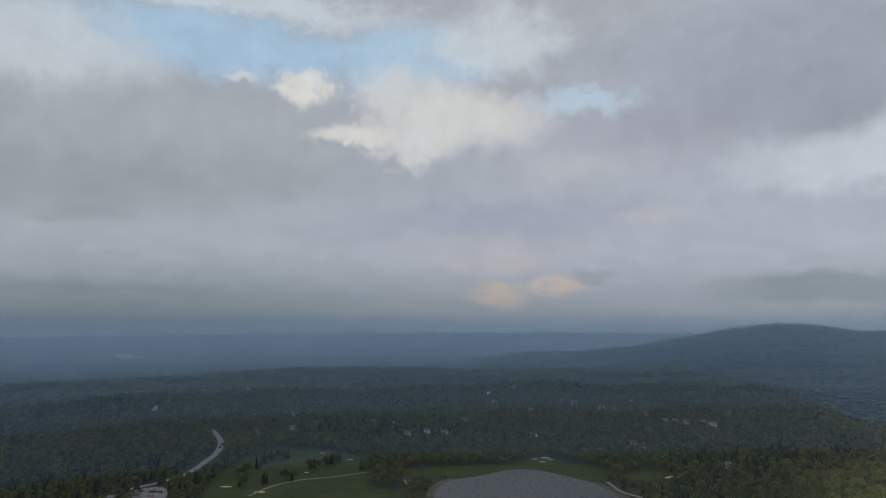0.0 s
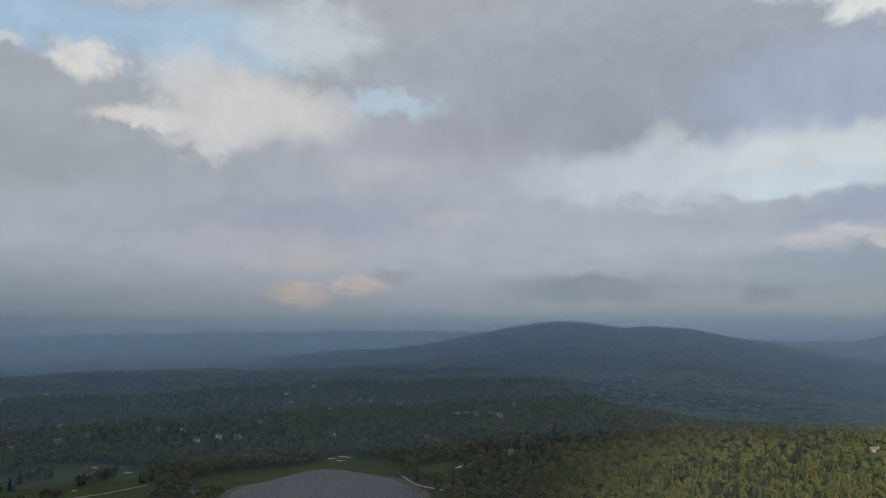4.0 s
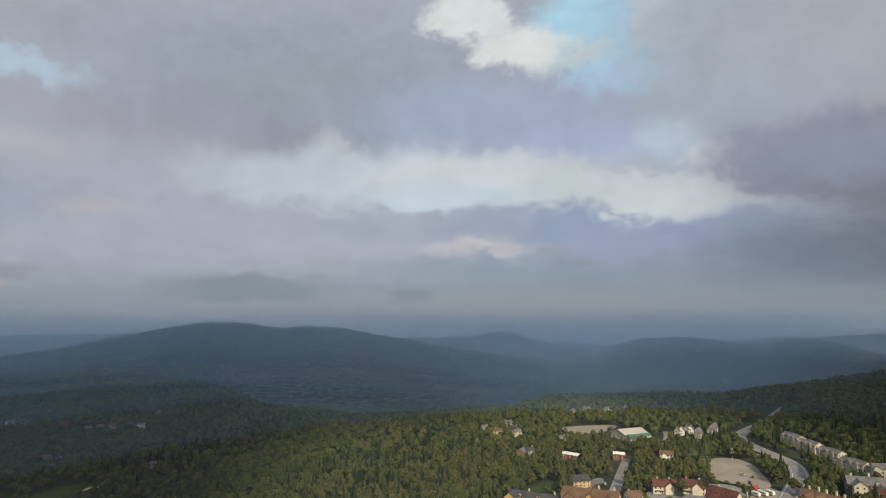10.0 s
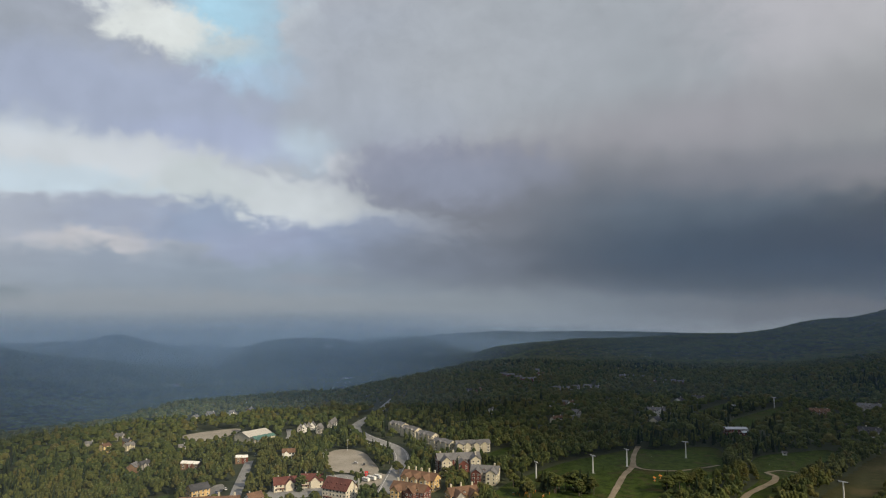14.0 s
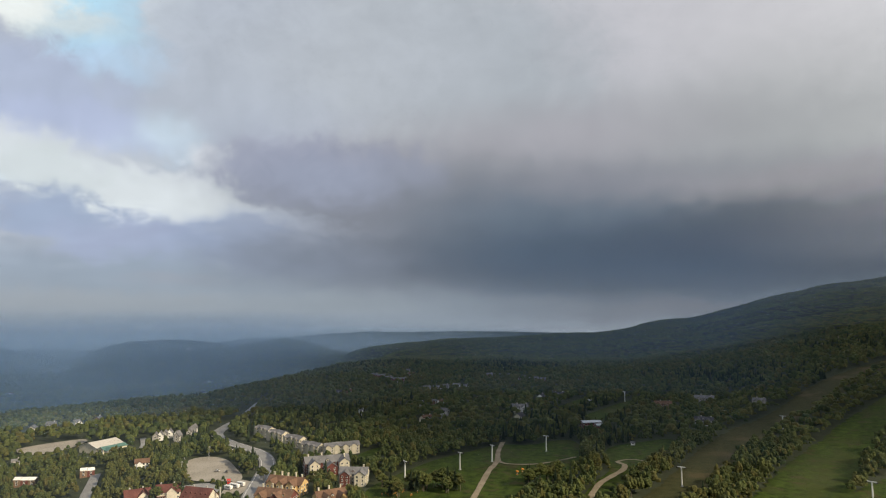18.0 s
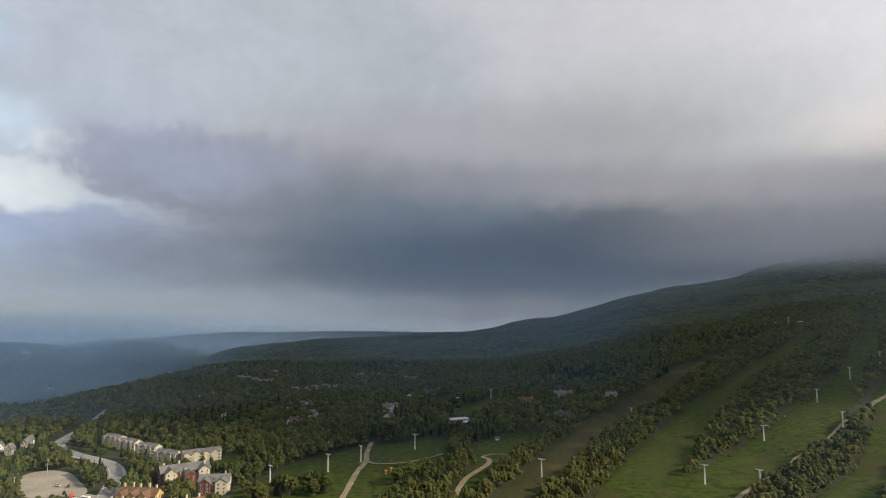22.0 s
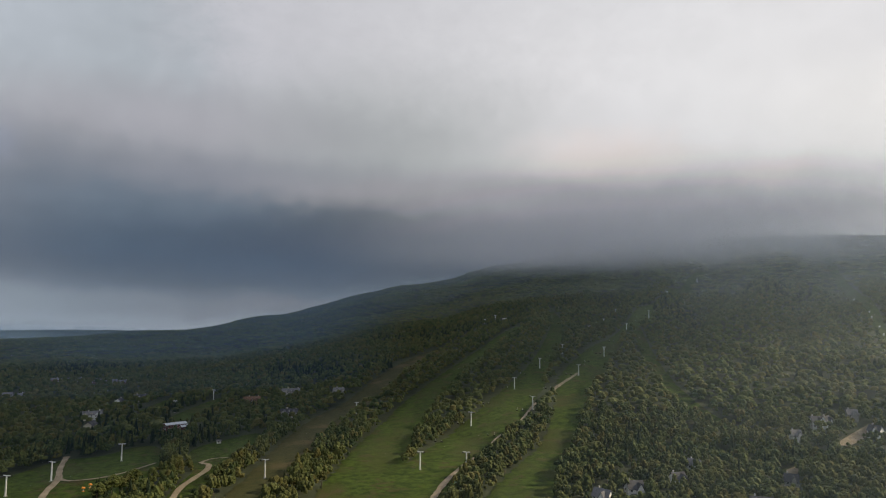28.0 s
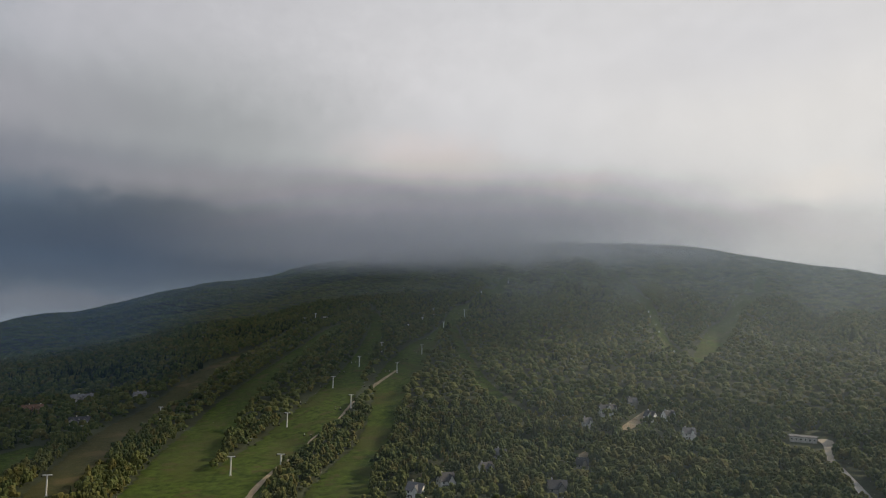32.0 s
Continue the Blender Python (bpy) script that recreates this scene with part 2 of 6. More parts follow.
    mass(71.4, 6.4, 4.0, 2.1, (0.282, 0.340, 0.467), 0.85, 0.50, 1.0)
    mass(52.2, 4.2, 9.6, 1.2, (0.299, 0.350, 0.432), 0.70, 0.70, 0.9)
    mass(66.7, 2.8, 14.7, 1.9, (0.256, 0.311, 0.383), 0.80, 0.70, 0.9)
    mass(78.0, 4.8, 5.7, 1.9, (0.248, 0.297, 0.404), 0.80, 0.60, 1.0)
    mass(67.7, 2.7, 3.5, 0.5, (0.299, 0.321, 0.372), 0.50, 0.80, 0.7)
    mass(59.1, 0.7, 16.0, 0.9, (0.346, 0.365, 0.388), 0.75, 0.80, 0.5)
    mass(62.9, 5.9, 3.6, 1.3, (0.338, 0.387, 0.518), 0.50, 0.70, 0.8)
    # the dark storm front
    mass(86.3, 20.3, 16.5, 8.2, (0.356, 0.392, 0.432), 0.95, 0.40, 1.1)
    mass(92.6, 19.3, 10.3, 6.2, (0.308, 0.335, 0.362), 0.80, 0.90, 0.6)
    mass(75.9, 16.7, 6.4, 3.3, (0.366, 0.408, 0.497), 0.85, 0.50, 1.0)
    mass(71.0, 22.0, 8.5, 5.4, (0.367, 0.413, 0.494), 0.85, 0.60, 1.0)
    mass(82.4, 21.9, 14.3, 6.0, (0.397, 0.430, 0.476), 0.85, 0.80, 0.6)
    mass(82.8, 11.1, 9.0, 2.6, (0.199, 0.233, 0.286), 0.92, 0.40, 1.1)
    mass(92.2, 11.1, 10.2, 3.5, (0.160, 0.176, 0.203), 0.85, 0.70, 0.9)
    mass(81.8, 11.8, 9.6, 2.7, (0.240, 0.275, 0.353), 0.92, 0.40, 1.1)
    mass(93.5, 11.1, 13.6, 2.9, (0.181, 0.208, 0.228), 0.80, 0.80, 0.8)
    mass(105.3, 14.1, 13.9, 3.2, (0.252, 0.270, 0.280), 0.70, 0.90, 0.7)
    mass(109.3, 10.1, 12.2, 1.8, (0.139, 0.148, 0.164), 0.80, 0.90, 0.6)
    mass(97.7, 5.6, 11.2, 3.2, (0.128, 0.154, 0.187), 0.90, 0.60, 0.9)
    mass(109.1, 5.6, 13.3, 2.9, (0.094, 0.110, 0.132), 0.90, 0.80, 0.7)
    mass(88.4, 2.7, 13.7, 1.4, (0.157, 0.182, 0.219), 0.75, 0.80, 0.7)
    mass(106.9, 2.5, 11.6, 1.1, (0.073, 0.090, 0.109), 0.85, 0.80, 0.6)
    mass(90.9, 5.7, 4.4, 1.2, (0.181, 0.227, 0.285), 0.60, 0.80, 0.9)
    mass(81.3, 4.8, 6.5, 1.8, (0.229, 0.275, 0.353), 0.70, 0.80, 0.9)
    mass(79.3, 12.3, 10.1, 2.7, (0.280, 0.295, 0.380), 0.80, 0.60, 1.0)
    mass(102.3, 15.0, 16.5, 2.7, (0.350, 0.343, 0.380), 0.70, 0.90, 0.6)
    mass(90.2, 8.6, 14.4, 2.5, (0.205, 0.218, 0.261), 0.75, 0.80, 0.8)
    mass(112.3, 10.6, 19.9, 1.7, (0.241, 0.236, 0.257), 0.75, 0.90, 0.6)
    mass(84.1, 5.0, 11.9, 2.7, (0.160, 0.185, 0.231), 0.80, 0.70, 0.8)
    mass(90.3, 5.7, 3.4, 1.3, (0.172, 0.194, 0.238), 0.60, 0.80, 0.9)
    mass(112.3, 6.9, 19.8, 2.2, (0.094, 0.108, 0.128), 0.95, 0.70, 0.6)
    mass(119.3, 4.3, 14.9, 1.7, (0.059, 0.072, 0.091), 0.95, 0.70, 0.5)
    mass(102.3, 3.3, 14.8, 1.5, (0.090, 0.105, 0.128), 0.80, 0.80, 0.6)
    mass(132.0, 7.0, 9.8, 1.5, (0.143, 0.146, 0.153), 0.80, 0.90, 0.5)
    mass(90.9, 10.2, 14.9, 2.8, (0.179, 0.195, 0.228), 0.70, 0.90, 0.7)
    mass(107.5, 6.1, 17.0, 2.2, (0.098, 0.110, 0.134), 0.85, 0.80, 0.6)
    mass(99.7, 8.3, 10.8, 2.5, (0.123, 0.154, 0.194), 0.85, 0.80, 0.7)
    mass(105.2, 5.2, 13.1, 2.2, (0.077, 0.103, 0.138), 0.90, 0.70, 0.6)
    mass(118.4, 5.6, 14.0, 2.0, (0.067, 0.081, 0.105), 0.92, 0.70, 0.5)
    mass(133.3, 6.4, 13.9, 1.4, (0.108, 0.113, 0.133), 0.85, 0.80, 0.5)
    mass(110.4, 11.6, 13.1, 1.4, (0.225, 0.236, 0.274), 0.60, 0.90, 0.6)
    mass(121.2, 15.1, 10.9, 5.5, (0.280, 0.300, 0.301), 0.50, 0.90, 0.5)
    mass(121.6, 6.8, 9.5, 3.0, (0.083, 0.096, 0.115), 0.60, 0.80, 0.5)
    mass(80.1, 12.1, 7.3, 1.9, (0.272, 0.309, 0.405), 0.60, 0.80, 1.0)
    # light over the summit and under the front
    mass(135.8, 10.4, 19.5, 1.3, (0.317, 0.302, 0.323), 0.75, 0.90, 0.6)
    mass(145.8, 8.0, 16.5, 1.2, (0.265, 0.251, 0.270), 0.80, 0.90, 0.5)
    mass(139.4, 13.9, 5.5, 1.6, (0.629, 0.571, 0.558), 0.75, 0.80, 1.0)
    mass(151.9, 11.2, 3.6, 1.0, (0.629, 0.578, 0.558), 0.70, 0.80, 1.0)
    mass(140.3, 12.8, 6.6, 1.2, (0.568, 0.527, 0.497), 0.60, 0.90, 0.8)
    mass(172.2, 5.6, 5.9, 1.7, (0.624, 0.599, 0.578), 0.80, 0.90, 0.6)
    mass(165.2, 7.4, 6.7, 1.3, (0.481, 0.455, 0.459), 0.70, 0.90, 0.6)
    mass(172.0, 9.9, 4.5, 1.1, (0.766, 0.713, 0.661), 0.60, 0.90, 0.8)
    mass(103.3, 0.4, 9.9, 0.6, (0.198, 0.194, 0.206), 0.70, 0.70, 0.5)
    mass(107.1, 0.4, 8.8, 0.7, (0.212, 0.205, 0.214), 0.70, 0.80, 0.5)
    mass(104.7, 0.8, 7.8, 0.9, (0.131, 0.140, 0.159), 0.75, 0.70, 0.5)
    mass(109.2, 0.4, 7.7, 0.6, (0.175, 0.169, 0.177), 0.80, 0.70, 0.5)
    mass(87.2, 0.5, 16.9, 0.8, (0.186, 0.217, 0.241), 0.60, 0.90, 0.5)
    # fine billows over all, calmer in the overcast towards the mountain
    calm = g.ramp(turn, 70.0, 120.0, 1.0, 0.5)
    wisps = g.math("SUBTRACT", g.noise(flat, 2.4, 8.0, 0.6, 0.3), 0.5)
    relief = g.math("ADD", g.math("MULTIPLY", wisps, 0.30), g.math("MULTIPLY", heads, 0.1))
    relief = g.math("ADD", 1.0, g.math("MULTIPLY", relief, calm))
    sky = g.mix(1.0, laid[-1], g.node("ShaderNodeCombineColor", [relief, relief, relief]), "MULTIPLY")
    # thick air near the horizon
    low = g.math("MULTIPLY", g.ramp(rise, 4.2, -1.2), g.ramp(turn, 84.0, 108.0, 0.92, 0.35))
    air = g.mix(g.ramp(turn, -30.0, 20.0), rgb(0.125, 0.165, 0.205), rgb(0.245, 0.285, 0.33))
    sky = g.mix(low, sky, air)
    back = g.node("ShaderNodeBackground", [sky, 1.0])
    g.node("ShaderNodeOutputWorld", [back], out=None)


make_sky()
sun = new("sun", bpy.data.lights.new("sun", "SUN"))
sun.data.energy, sun.data.angle, sun.data.color = 4.6, radians(0.3), (1.0, 0.83, 0.58)
SUN_WAY = Vector((math.sin(radians(SUN_BEARING)) * math.cos(radians(SUN_HEIGHT)), math.cos(radians(SUN_BEARING)) * math.cos(radians(SUN_HEIGHT)), math.sin(radians(SUN_HEIGHT))))
sun.matrix_world = look((0, 0, 300), Vector((0, 0, 300)) - SUN_WAY)
scene.cycles.transparent_max_bounces = 48


# ---- materials ----
def material(name, build):
    m = bpy.data.materials.new(name)
    m.use_nodes = True
    g = Graph(m.node_tree)
    g.node("ShaderNodeOutputMaterial", [build(g)], out=None)
    return m


def surface(g, colour, rough=0.8, metal=0.0, normal=None, spec=0.3):
    return g.node("ShaderNodeBsdfPrincipled", {"Base Color": colour, "Roughness": rough, "Metallic": metal, "Normal": normal, "Specular IOR Level": spec})


def bump(g, height, strength, distance):
    return g.node("ShaderNodeBump", {"Strength": strength, "Distance": distance, "Height": height})


def place(g):
    return g.node("ShaderNodeNewGeometry", out=0)


def two_scale(name, dark, light, fine, coarse, rough=0.85, metal=0.0, relief=0.0, spec=0.3):
    """Grain and stains: a colour that wanders at two scales."""
    def build(g):
        p = place(g)
        a, b = g.noise(p, fine, 5.0, 0.6), g.noise(p, coarse, 3.0, 0.5)
        f = g.math("ADD", g.math("MULTIPLY", a, 0.6), g.math("MULTIPLY", b, 0.6))
        c = g.mix(g.ramp(f, 0.38, 0.82), rgb(*dark), rgb(*light))
        n = bump(g, a, 0.5, relief) if relief else None
        return surface(g, c, rough, metal, n, spec)
    return material(name, build)


def leaf_material(name, dark, light, turned):
    """Foliage: each tree has its own tint, each clump a shade of it."""
    def build(g):
        p = place(g)
        tint = g.node("ShaderNodeAttribute", out=2, attribute_name="tint")
        isle = g.noise(p, 0.5, 4.0, 0.65)
        stand = g.noise(p, 0.012, 4.0, 0.6)
        kind = g.node("ShaderNodeTexWhiteNoise", {"W": g.math("MULTIPLY", tint, 91.7)}, noise_dimensions="1D")
        c = g.mix(g.math("ADD", g.math("MULTIPLY", tint, 0.75), g.ramp(isle, 0.35, 0.65, -0.15, 0.4)), rgb(*dark), rgb(*light))
        c = g.mix(g.ramp(kind, 0.72, 1.0, 0.0, 0.75), c, rgb(*turned))
        c = g.mix(g.ramp(kind, 0.28, 0.0, 0.0, 0.7), c, rgb(dark[0] * 0.7, dark[1] * 0.85, dark[2] * 1.1))
        c = g.mix(g.math("MULTIPLY", g.ramp(stand, 0.4, 0.75), 0.4), c, rgb(*turned))
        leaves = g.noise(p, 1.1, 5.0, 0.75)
        # shade in the gaps between leaves is painted: bump hollows get darker colour
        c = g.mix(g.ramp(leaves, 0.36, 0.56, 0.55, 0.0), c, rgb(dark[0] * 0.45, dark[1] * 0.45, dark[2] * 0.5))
        n = bump(g, leaves, 0.9, 0.5)
        glow = g.node("ShaderNodeBsdfTranslucent", [c, n])
        return g.node("ShaderNodeMixShader", [0.3, surface(g, c, 0.75, 0.0, n, 0.15), glow])
    return material(name, build)


def mist_material(name, colour, cover, z0, z1, z2, z3, scale=0.0015, patchy=0.3, swing=None):
    """A thin tinted sheet standing in for mist: light passes and scatters both ways. Thickens from z0 to z1,
    thins from z2 to z3, and, where swing is given, thins out to both sides over its four bearings."""
    def build(g):
        p = place(g)
        axes = g.node("ShaderNodeSeparateXYZ", [p], out=None).outputs
        n = g.noise(p, scale, 5.0, 0.55)
        z = g.math("ADD", axes[2], g.math("MULTIPLY", g.math("SUBTRACT", n, 0.5), patchy * (z3 - z0) * 0.5))
        f = g.math("MULTIPLY", g.ramp(z, z0, z1), g.ramp(z, z3, z2))
        f = g.math("MULTIPLY", f, g.math("MULTIPLY", g.ramp(n, 0.2, 0.8, 1.0 - patchy, 1.0), cover))
        if swing:
            turn = g.math("MULTIPLY", g.math("ARCTAN2", axes[0], axes[1]), 57.29578)
            turn = g.math("ADD", turn, g.math("MULTIPLY", g.math("LESS_THAN", turn, -75.0), 360.0))
            turn = g.math("ADD", turn, g.math("MULTIPLY", g.math("SUBTRACT", n, 0.5), 12.0))
            f = g.math("MULTIPLY", f, g.math("MULTIPLY", g.ramp(turn, swing[0], swing[1]), g.ramp(turn, swing[3], swing[2])))
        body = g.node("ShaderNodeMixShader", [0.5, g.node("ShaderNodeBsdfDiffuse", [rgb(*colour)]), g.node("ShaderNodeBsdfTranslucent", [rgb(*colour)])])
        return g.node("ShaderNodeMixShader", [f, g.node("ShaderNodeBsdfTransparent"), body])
    return material(name, build)


GROUND = two_scale("forest_floor", (0.018, 0.024, 0.012), (0.04, 0.05, 0.022), 0.08, 0.006, 0.95, relief=2.0)
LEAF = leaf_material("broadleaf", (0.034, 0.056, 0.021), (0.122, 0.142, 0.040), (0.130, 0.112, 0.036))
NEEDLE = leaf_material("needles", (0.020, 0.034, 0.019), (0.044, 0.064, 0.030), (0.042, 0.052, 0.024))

def grass_material(name, dark, light, worn, bare):
    def build(g):
        p = place(g)
        blades, tufts, sweep = g.noise(p, 1.7, 5.0, 0.7), g.noise(p, 0.16, 4.0, 0.6), g.noise(p, 0.022, 3.0, 0.55)
        c = g.mix(g.ramp(g.math("ADD", g.math("MULTIPLY", tufts, 0.6), g.math("MULTIPLY", blades, 0.4)), 0.35, 0.68), rgb(*dark), rgb(*light))
        c = g.mix(g.ramp(sweep, 0.48, 0.66, 0.0, 0.85), c, rgb(*worn))
        patches = g.noise(p, 0.06, 5.0, 0.65)
        c = g.mix(g.ramp(patches, 0.55, 0.64, 0.0, 0.7), c, rgb(*bare))
        return surface(g, c, 0.95, 0.0, bump(g, blades, 0.6, 0.4), 0.1)
    return material(name, build)


GRASS = grass_material("meadow_grass", (0.014, 0.029, 0.005), (0.056, 0.082, 0.012), (0.042, 0.049, 0.014), (0.056, 0.046, 0.021))
TURF = grass_material("fairway_turf", (0.032, 0.052, 0.015), (0.054, 0.078, 0.022), (0.064, 0.080, 0.028), (0.044, 0.058, 0.020))
DRY = grass_material("dry_trail_grass", (0.030, 0.035, 0.013), (0.056, 0.054, 0.021), (0.085, 0.066, 0.036), (0.036, 0.040, 0.015))
DIRT = two_scale("dirt_track", (0.13, 0.105, 0.07), (0.28, 0.235, 0.165), 0.9, 0.08, 0.95, relief=0.05)
GRAVEL = two_scale("gravel_lot", (0.21, 0.19, 0.155), (0.33, 0.305, 0.26), 0.7, 0.05, 0.95, relief=0.03)
ASPHALT = two_scale("weathered_asphalt", (0.17, 0.172, 0.172), (0.27, 0.27, 0.265), 0.8, 0.06, 0.9)
SAND = two_scale("bunker_sand", (0.48, 0.40, 0.28), (0.62, 0.53, 0.39), 1.5, 0.2, 0.95)
MUD = two_scale("shore_mud", (0.06, 0.058, 0.04), (0.13, 0.12, 0.075), 0.5, 0.07, 0.9)
CREAM = two_scale("cream_clapboard", (0.42, 0.39, 0.30), (0.56, 0.52, 0.41), 3.0, 0.25, 0.8)
WHITE = two_scale("white_paint", (0.62, 0.62, 0.60), (0.80, 0.80, 0.77), 3.0, 0.3, 0.7)
STUCCO = two_scale("white_stucco", (0.50, 0.46, 0.38), (0.64, 0.60, 0.50), 2.0, 0.3, 0.9)
OCHRE = two_scale("ochre_boards", (0.42, 0.28, 0.12), (0.58, 0.42, 0.20), 2.5, 0.3, 0.8)
YELLOW = two_scale("yellow_boards", (0.55, 0.42, 0.18), (0.68, 0.55, 0.27), 2.5, 0.3, 0.8)
REDWALL = two_scale("dark_red_boards", (0.085, 0.028, 0.024), (0.15, 0.05, 0.04), 2.5, 0.3, 0.8)
BROWNWALL = two_scale("brown_boards", (0.12, 0.075, 0.05), (0.22, 0.15, 0.10), 2.5, 0.3, 0.85)
GREYWALL = two_scale("grey_boards", (0.22, 0.215, 0.20), (0.34, 0.33, 0.31), 2.5, 0.3, 0.85)
GREYROOF = two_scale("grey_shingles", (0.10, 0.10, 0.105), (0.18, 0.18, 0.185), 1.4, 0.15, 0.9, relief=0.05)
DARKROOF = two_scale("charcoal_shingles", (0.035, 0.036, 0.042), (0.075, 0.076, 0.085), 1.4, 0.15, 0.85, relief=0.05)
REDROOF = two_scale("maroon_shingles", (0.075, 0.026, 0.022), (0.14, 0.052, 0.042), 1.4, 0.15, 0.85, relief=0.05)
BROWNROOF = two_scale("brown_shingles", (0.10, 0.058, 0.038), (0.175, 0.105, 0.068), 1.4, 0.15, 0.9, relief=0.05)
PALEROOF = two_scale("pale_membrane", (0.38, 0.365, 0.33), (0.48, 0.46, 0.42), 0.6, 0.05, 0.7)
TINROOF = two_scale("pale_blue_metal", (0.34, 0.38, 0.42), (0.46, 0.50, 0.54), 0.8, 0.1, 0.45, 0.3)
GREENROOF = two_scale("green_metal", (0.06, 0.14, 0.12), (0.11, 0.21, 0.18), 0.8, 0.1, 0.5, 0.2)
STEEL = two_scale("galvanised_steel", (0.50, 0.51, 0.51), (0.68, 0.69, 0.69), 2.0, 0.4, 0.55, 0.15)
CONCRETE = two_scale("concrete", (0.33, 0.32, 0.30), (0.46, 0.45, 0.42), 2.0, 0.3, 0.9)
RUBBER = two_scale("black_rubber", (0.012, 0.012, 0.012), (0.03, 0.03, 0.03), 5.0, 1.0, 0.9)
BARK = two_scale("grey_bark", (0.09, 0.075, 0.055), (0.19, 0.165, 0.13), 3.0, 0.5, 0.95)
ORANGE = two_scale("orange_plastic", (0.55, 0.20, 0.03), (0.68, 0.27, 0.05), 3.0, 0.6, 0.6)
REDPAINT = two_scale("red_paint", (0.42, 0.03, 0.03), (0.55, 0.05, 0.045), 3.0, 0.6, 0.5)
GLASS = material("window_glass", lambda g: surface(g, rgb(0.03, 0.035, 0.04), 0.12, 0.0, None, 0.6))


def water_material():
    def build(g):
        p = place(g)
        ripple = g.noise(p, 0.35, 3.0, 0.6)
        broad = g.noise(p, 0.02, 3.0, 0.5)
        c = g.mix(broad, rgb(0.022, 0.028, 0.034), rgb(0.036, 0.042, 0.046))
        return surface(g, c, g.ramp(ripple, 0.3, 0.7, 0.26, 0.34), 0.0, None, 0.16)
    return material("pond_water", build)


WATER = water_material()
LAKE = material("lake_water", lambda g: surface(g, g.mix(g.noise(place(g), 0.01, 3.0, 0.5), rgb(0.05, 0.06, 0.07), rgb(0.09, 0.10, 0.11)), 0.18, 0.0, None, 0.9))
CAR_PAINTS = [two_scale("car_paint", tuple(0.85 * v for v in c), c, 1.0, 0.2, 0.3, 0.2) for c in ((0.7, 0.7, 0.7), (0.05, 0.05, 0.055), (0.3, 0.31, 0.33), (0.06, 0.1, 0.22), (0.35, 0.04, 0.04))]


# ---- the lie of the land: bearings clockwise from +y, metres from the hover point ----
def smooth(a, b, x):
    t = np.clip((np.asarray(x, float) - a) / (b - a), 0, 1)
    return t * t * (3 - 2 * t)


def along(bearing, stops):
    """A value that runs smoothly through (bearing, value) stops."""
    b = np.asarray(bearing, float)
    s = np.array(stops, float)
    out = np.zeros_like(b)
    for d in (-2.0, -1.0, 0.0, 1.0, 2.0):
        out = out + np.interp(b + d * 0.3, s[:, 0], s[:, 1]) / 5
    return out


BASE = ((-60, -150), (-10, -148), (15, -142), (32, -122), (48, -108), (65, -100), (95, -94), (125, -91), (150, -86), (175, -80), (240, -95))
SHELF = ((-60, 1500), (0, 1750), (22, 1450), (32, 720), (40, 600), (52, 620), (57, 730), (64, 740), (70, 740), (78, 950), (84, 1400), (95, 2300), (110, 3000), (240, 4000))
FLOOR = ((-60, -265), (2, -262), (14, -205), (26, -190), (38, -205), (50, -245), (62, -265), (240, -265))
# crests as seen from the hover point: bearing, degrees over the level
NEAR_RIDGE = ((-60, -6.3), (-34.1, -6.33), (-28.7, -6.38), (-25.2, -6.25), (-22.7, -5.84), (-20.1, -5.45), (-16.6, -5.11), (-7.1, -5.12), (-3.2, -5.02), (0.8, -4.95), (5.5, -4.84), (10.4, -4.89), (15.4, -5.5), (20.3, -6.15), (28, -6.9), (36, -7.8), (44, -9))
HOME_HILL = ((-14, -8), (-2.0, -5.20), (0.8, -4.28), (3.6, -3.75), (6.0, -3.40), (8.5, -3.18), (11.4, -3.19), (13.4, -2.96), (16.4, -2.52), (19.4, -1.92), (22.4, -1.43), (24.6, -0.98), (27.7, -0.69), (29.6, -0.73), (32.8, -1.20), (35.0, -1.09), (38.1, -1.23), (41.0, -1.92), (43.9, -2.40), (45.8, -2.72), (47.6, -3.13), (52.1, -3.81), (56.4, -4.51), (64, -6))
BACK_HILL = ((30, -5), (38.1, -2.32), (39.8, -1.73), (41.5, -2.07), (42.9, -2.21), (45.8, -2.19), (47.7, -2.13), (49.5, -2.16), (50.9, -1.87), (52.0, -1.60), (52.9, -1.76), (54.4, -2.21), (56.0, -2.55), (58.1, -2.91), (60.4, -3.51), (62.3, -4.21), (66, -5))
EAST_HILL = ((56, -6), (59.2, -4.72), (60.6, -3.50), (62.6, -2.58), (64.1, -2.23), (66.1, -2.14), (68.1, -2.04), (70.1, -2.28), (72.0, -2.61), (74.0, -2.36), (75.9, -2.15), (77.8, -2.24), (79.2, -2.60), (81.0, -3.05), (83.3, -3.73), (86.3, -4.62), (90, -6))
FAR_RIDGE = ((50, -4), (56.2, -2.84), (58.6, -2.52), (60.6, -2.9), (64.1, -2.66), (71.1, -2.37), (74.0, -2.02), (78.0, -1.90), (80.4, -1.67), (83.3, -1.49), (86.2, -1.59), (92.2, -1.49), (97.2, -1.52), (102.1, -1.65), (106.8, -2.09), (120, -3))
MID_SPUR = ((76, -6), (80.4, -4.08), (82.3, -3.24), (84.3, -2.76), (87.2, -2.48), (90.2, -2.23), (93.2, -2.08), (97.2, -2.07), (100.1, -2.34), (106, -4))
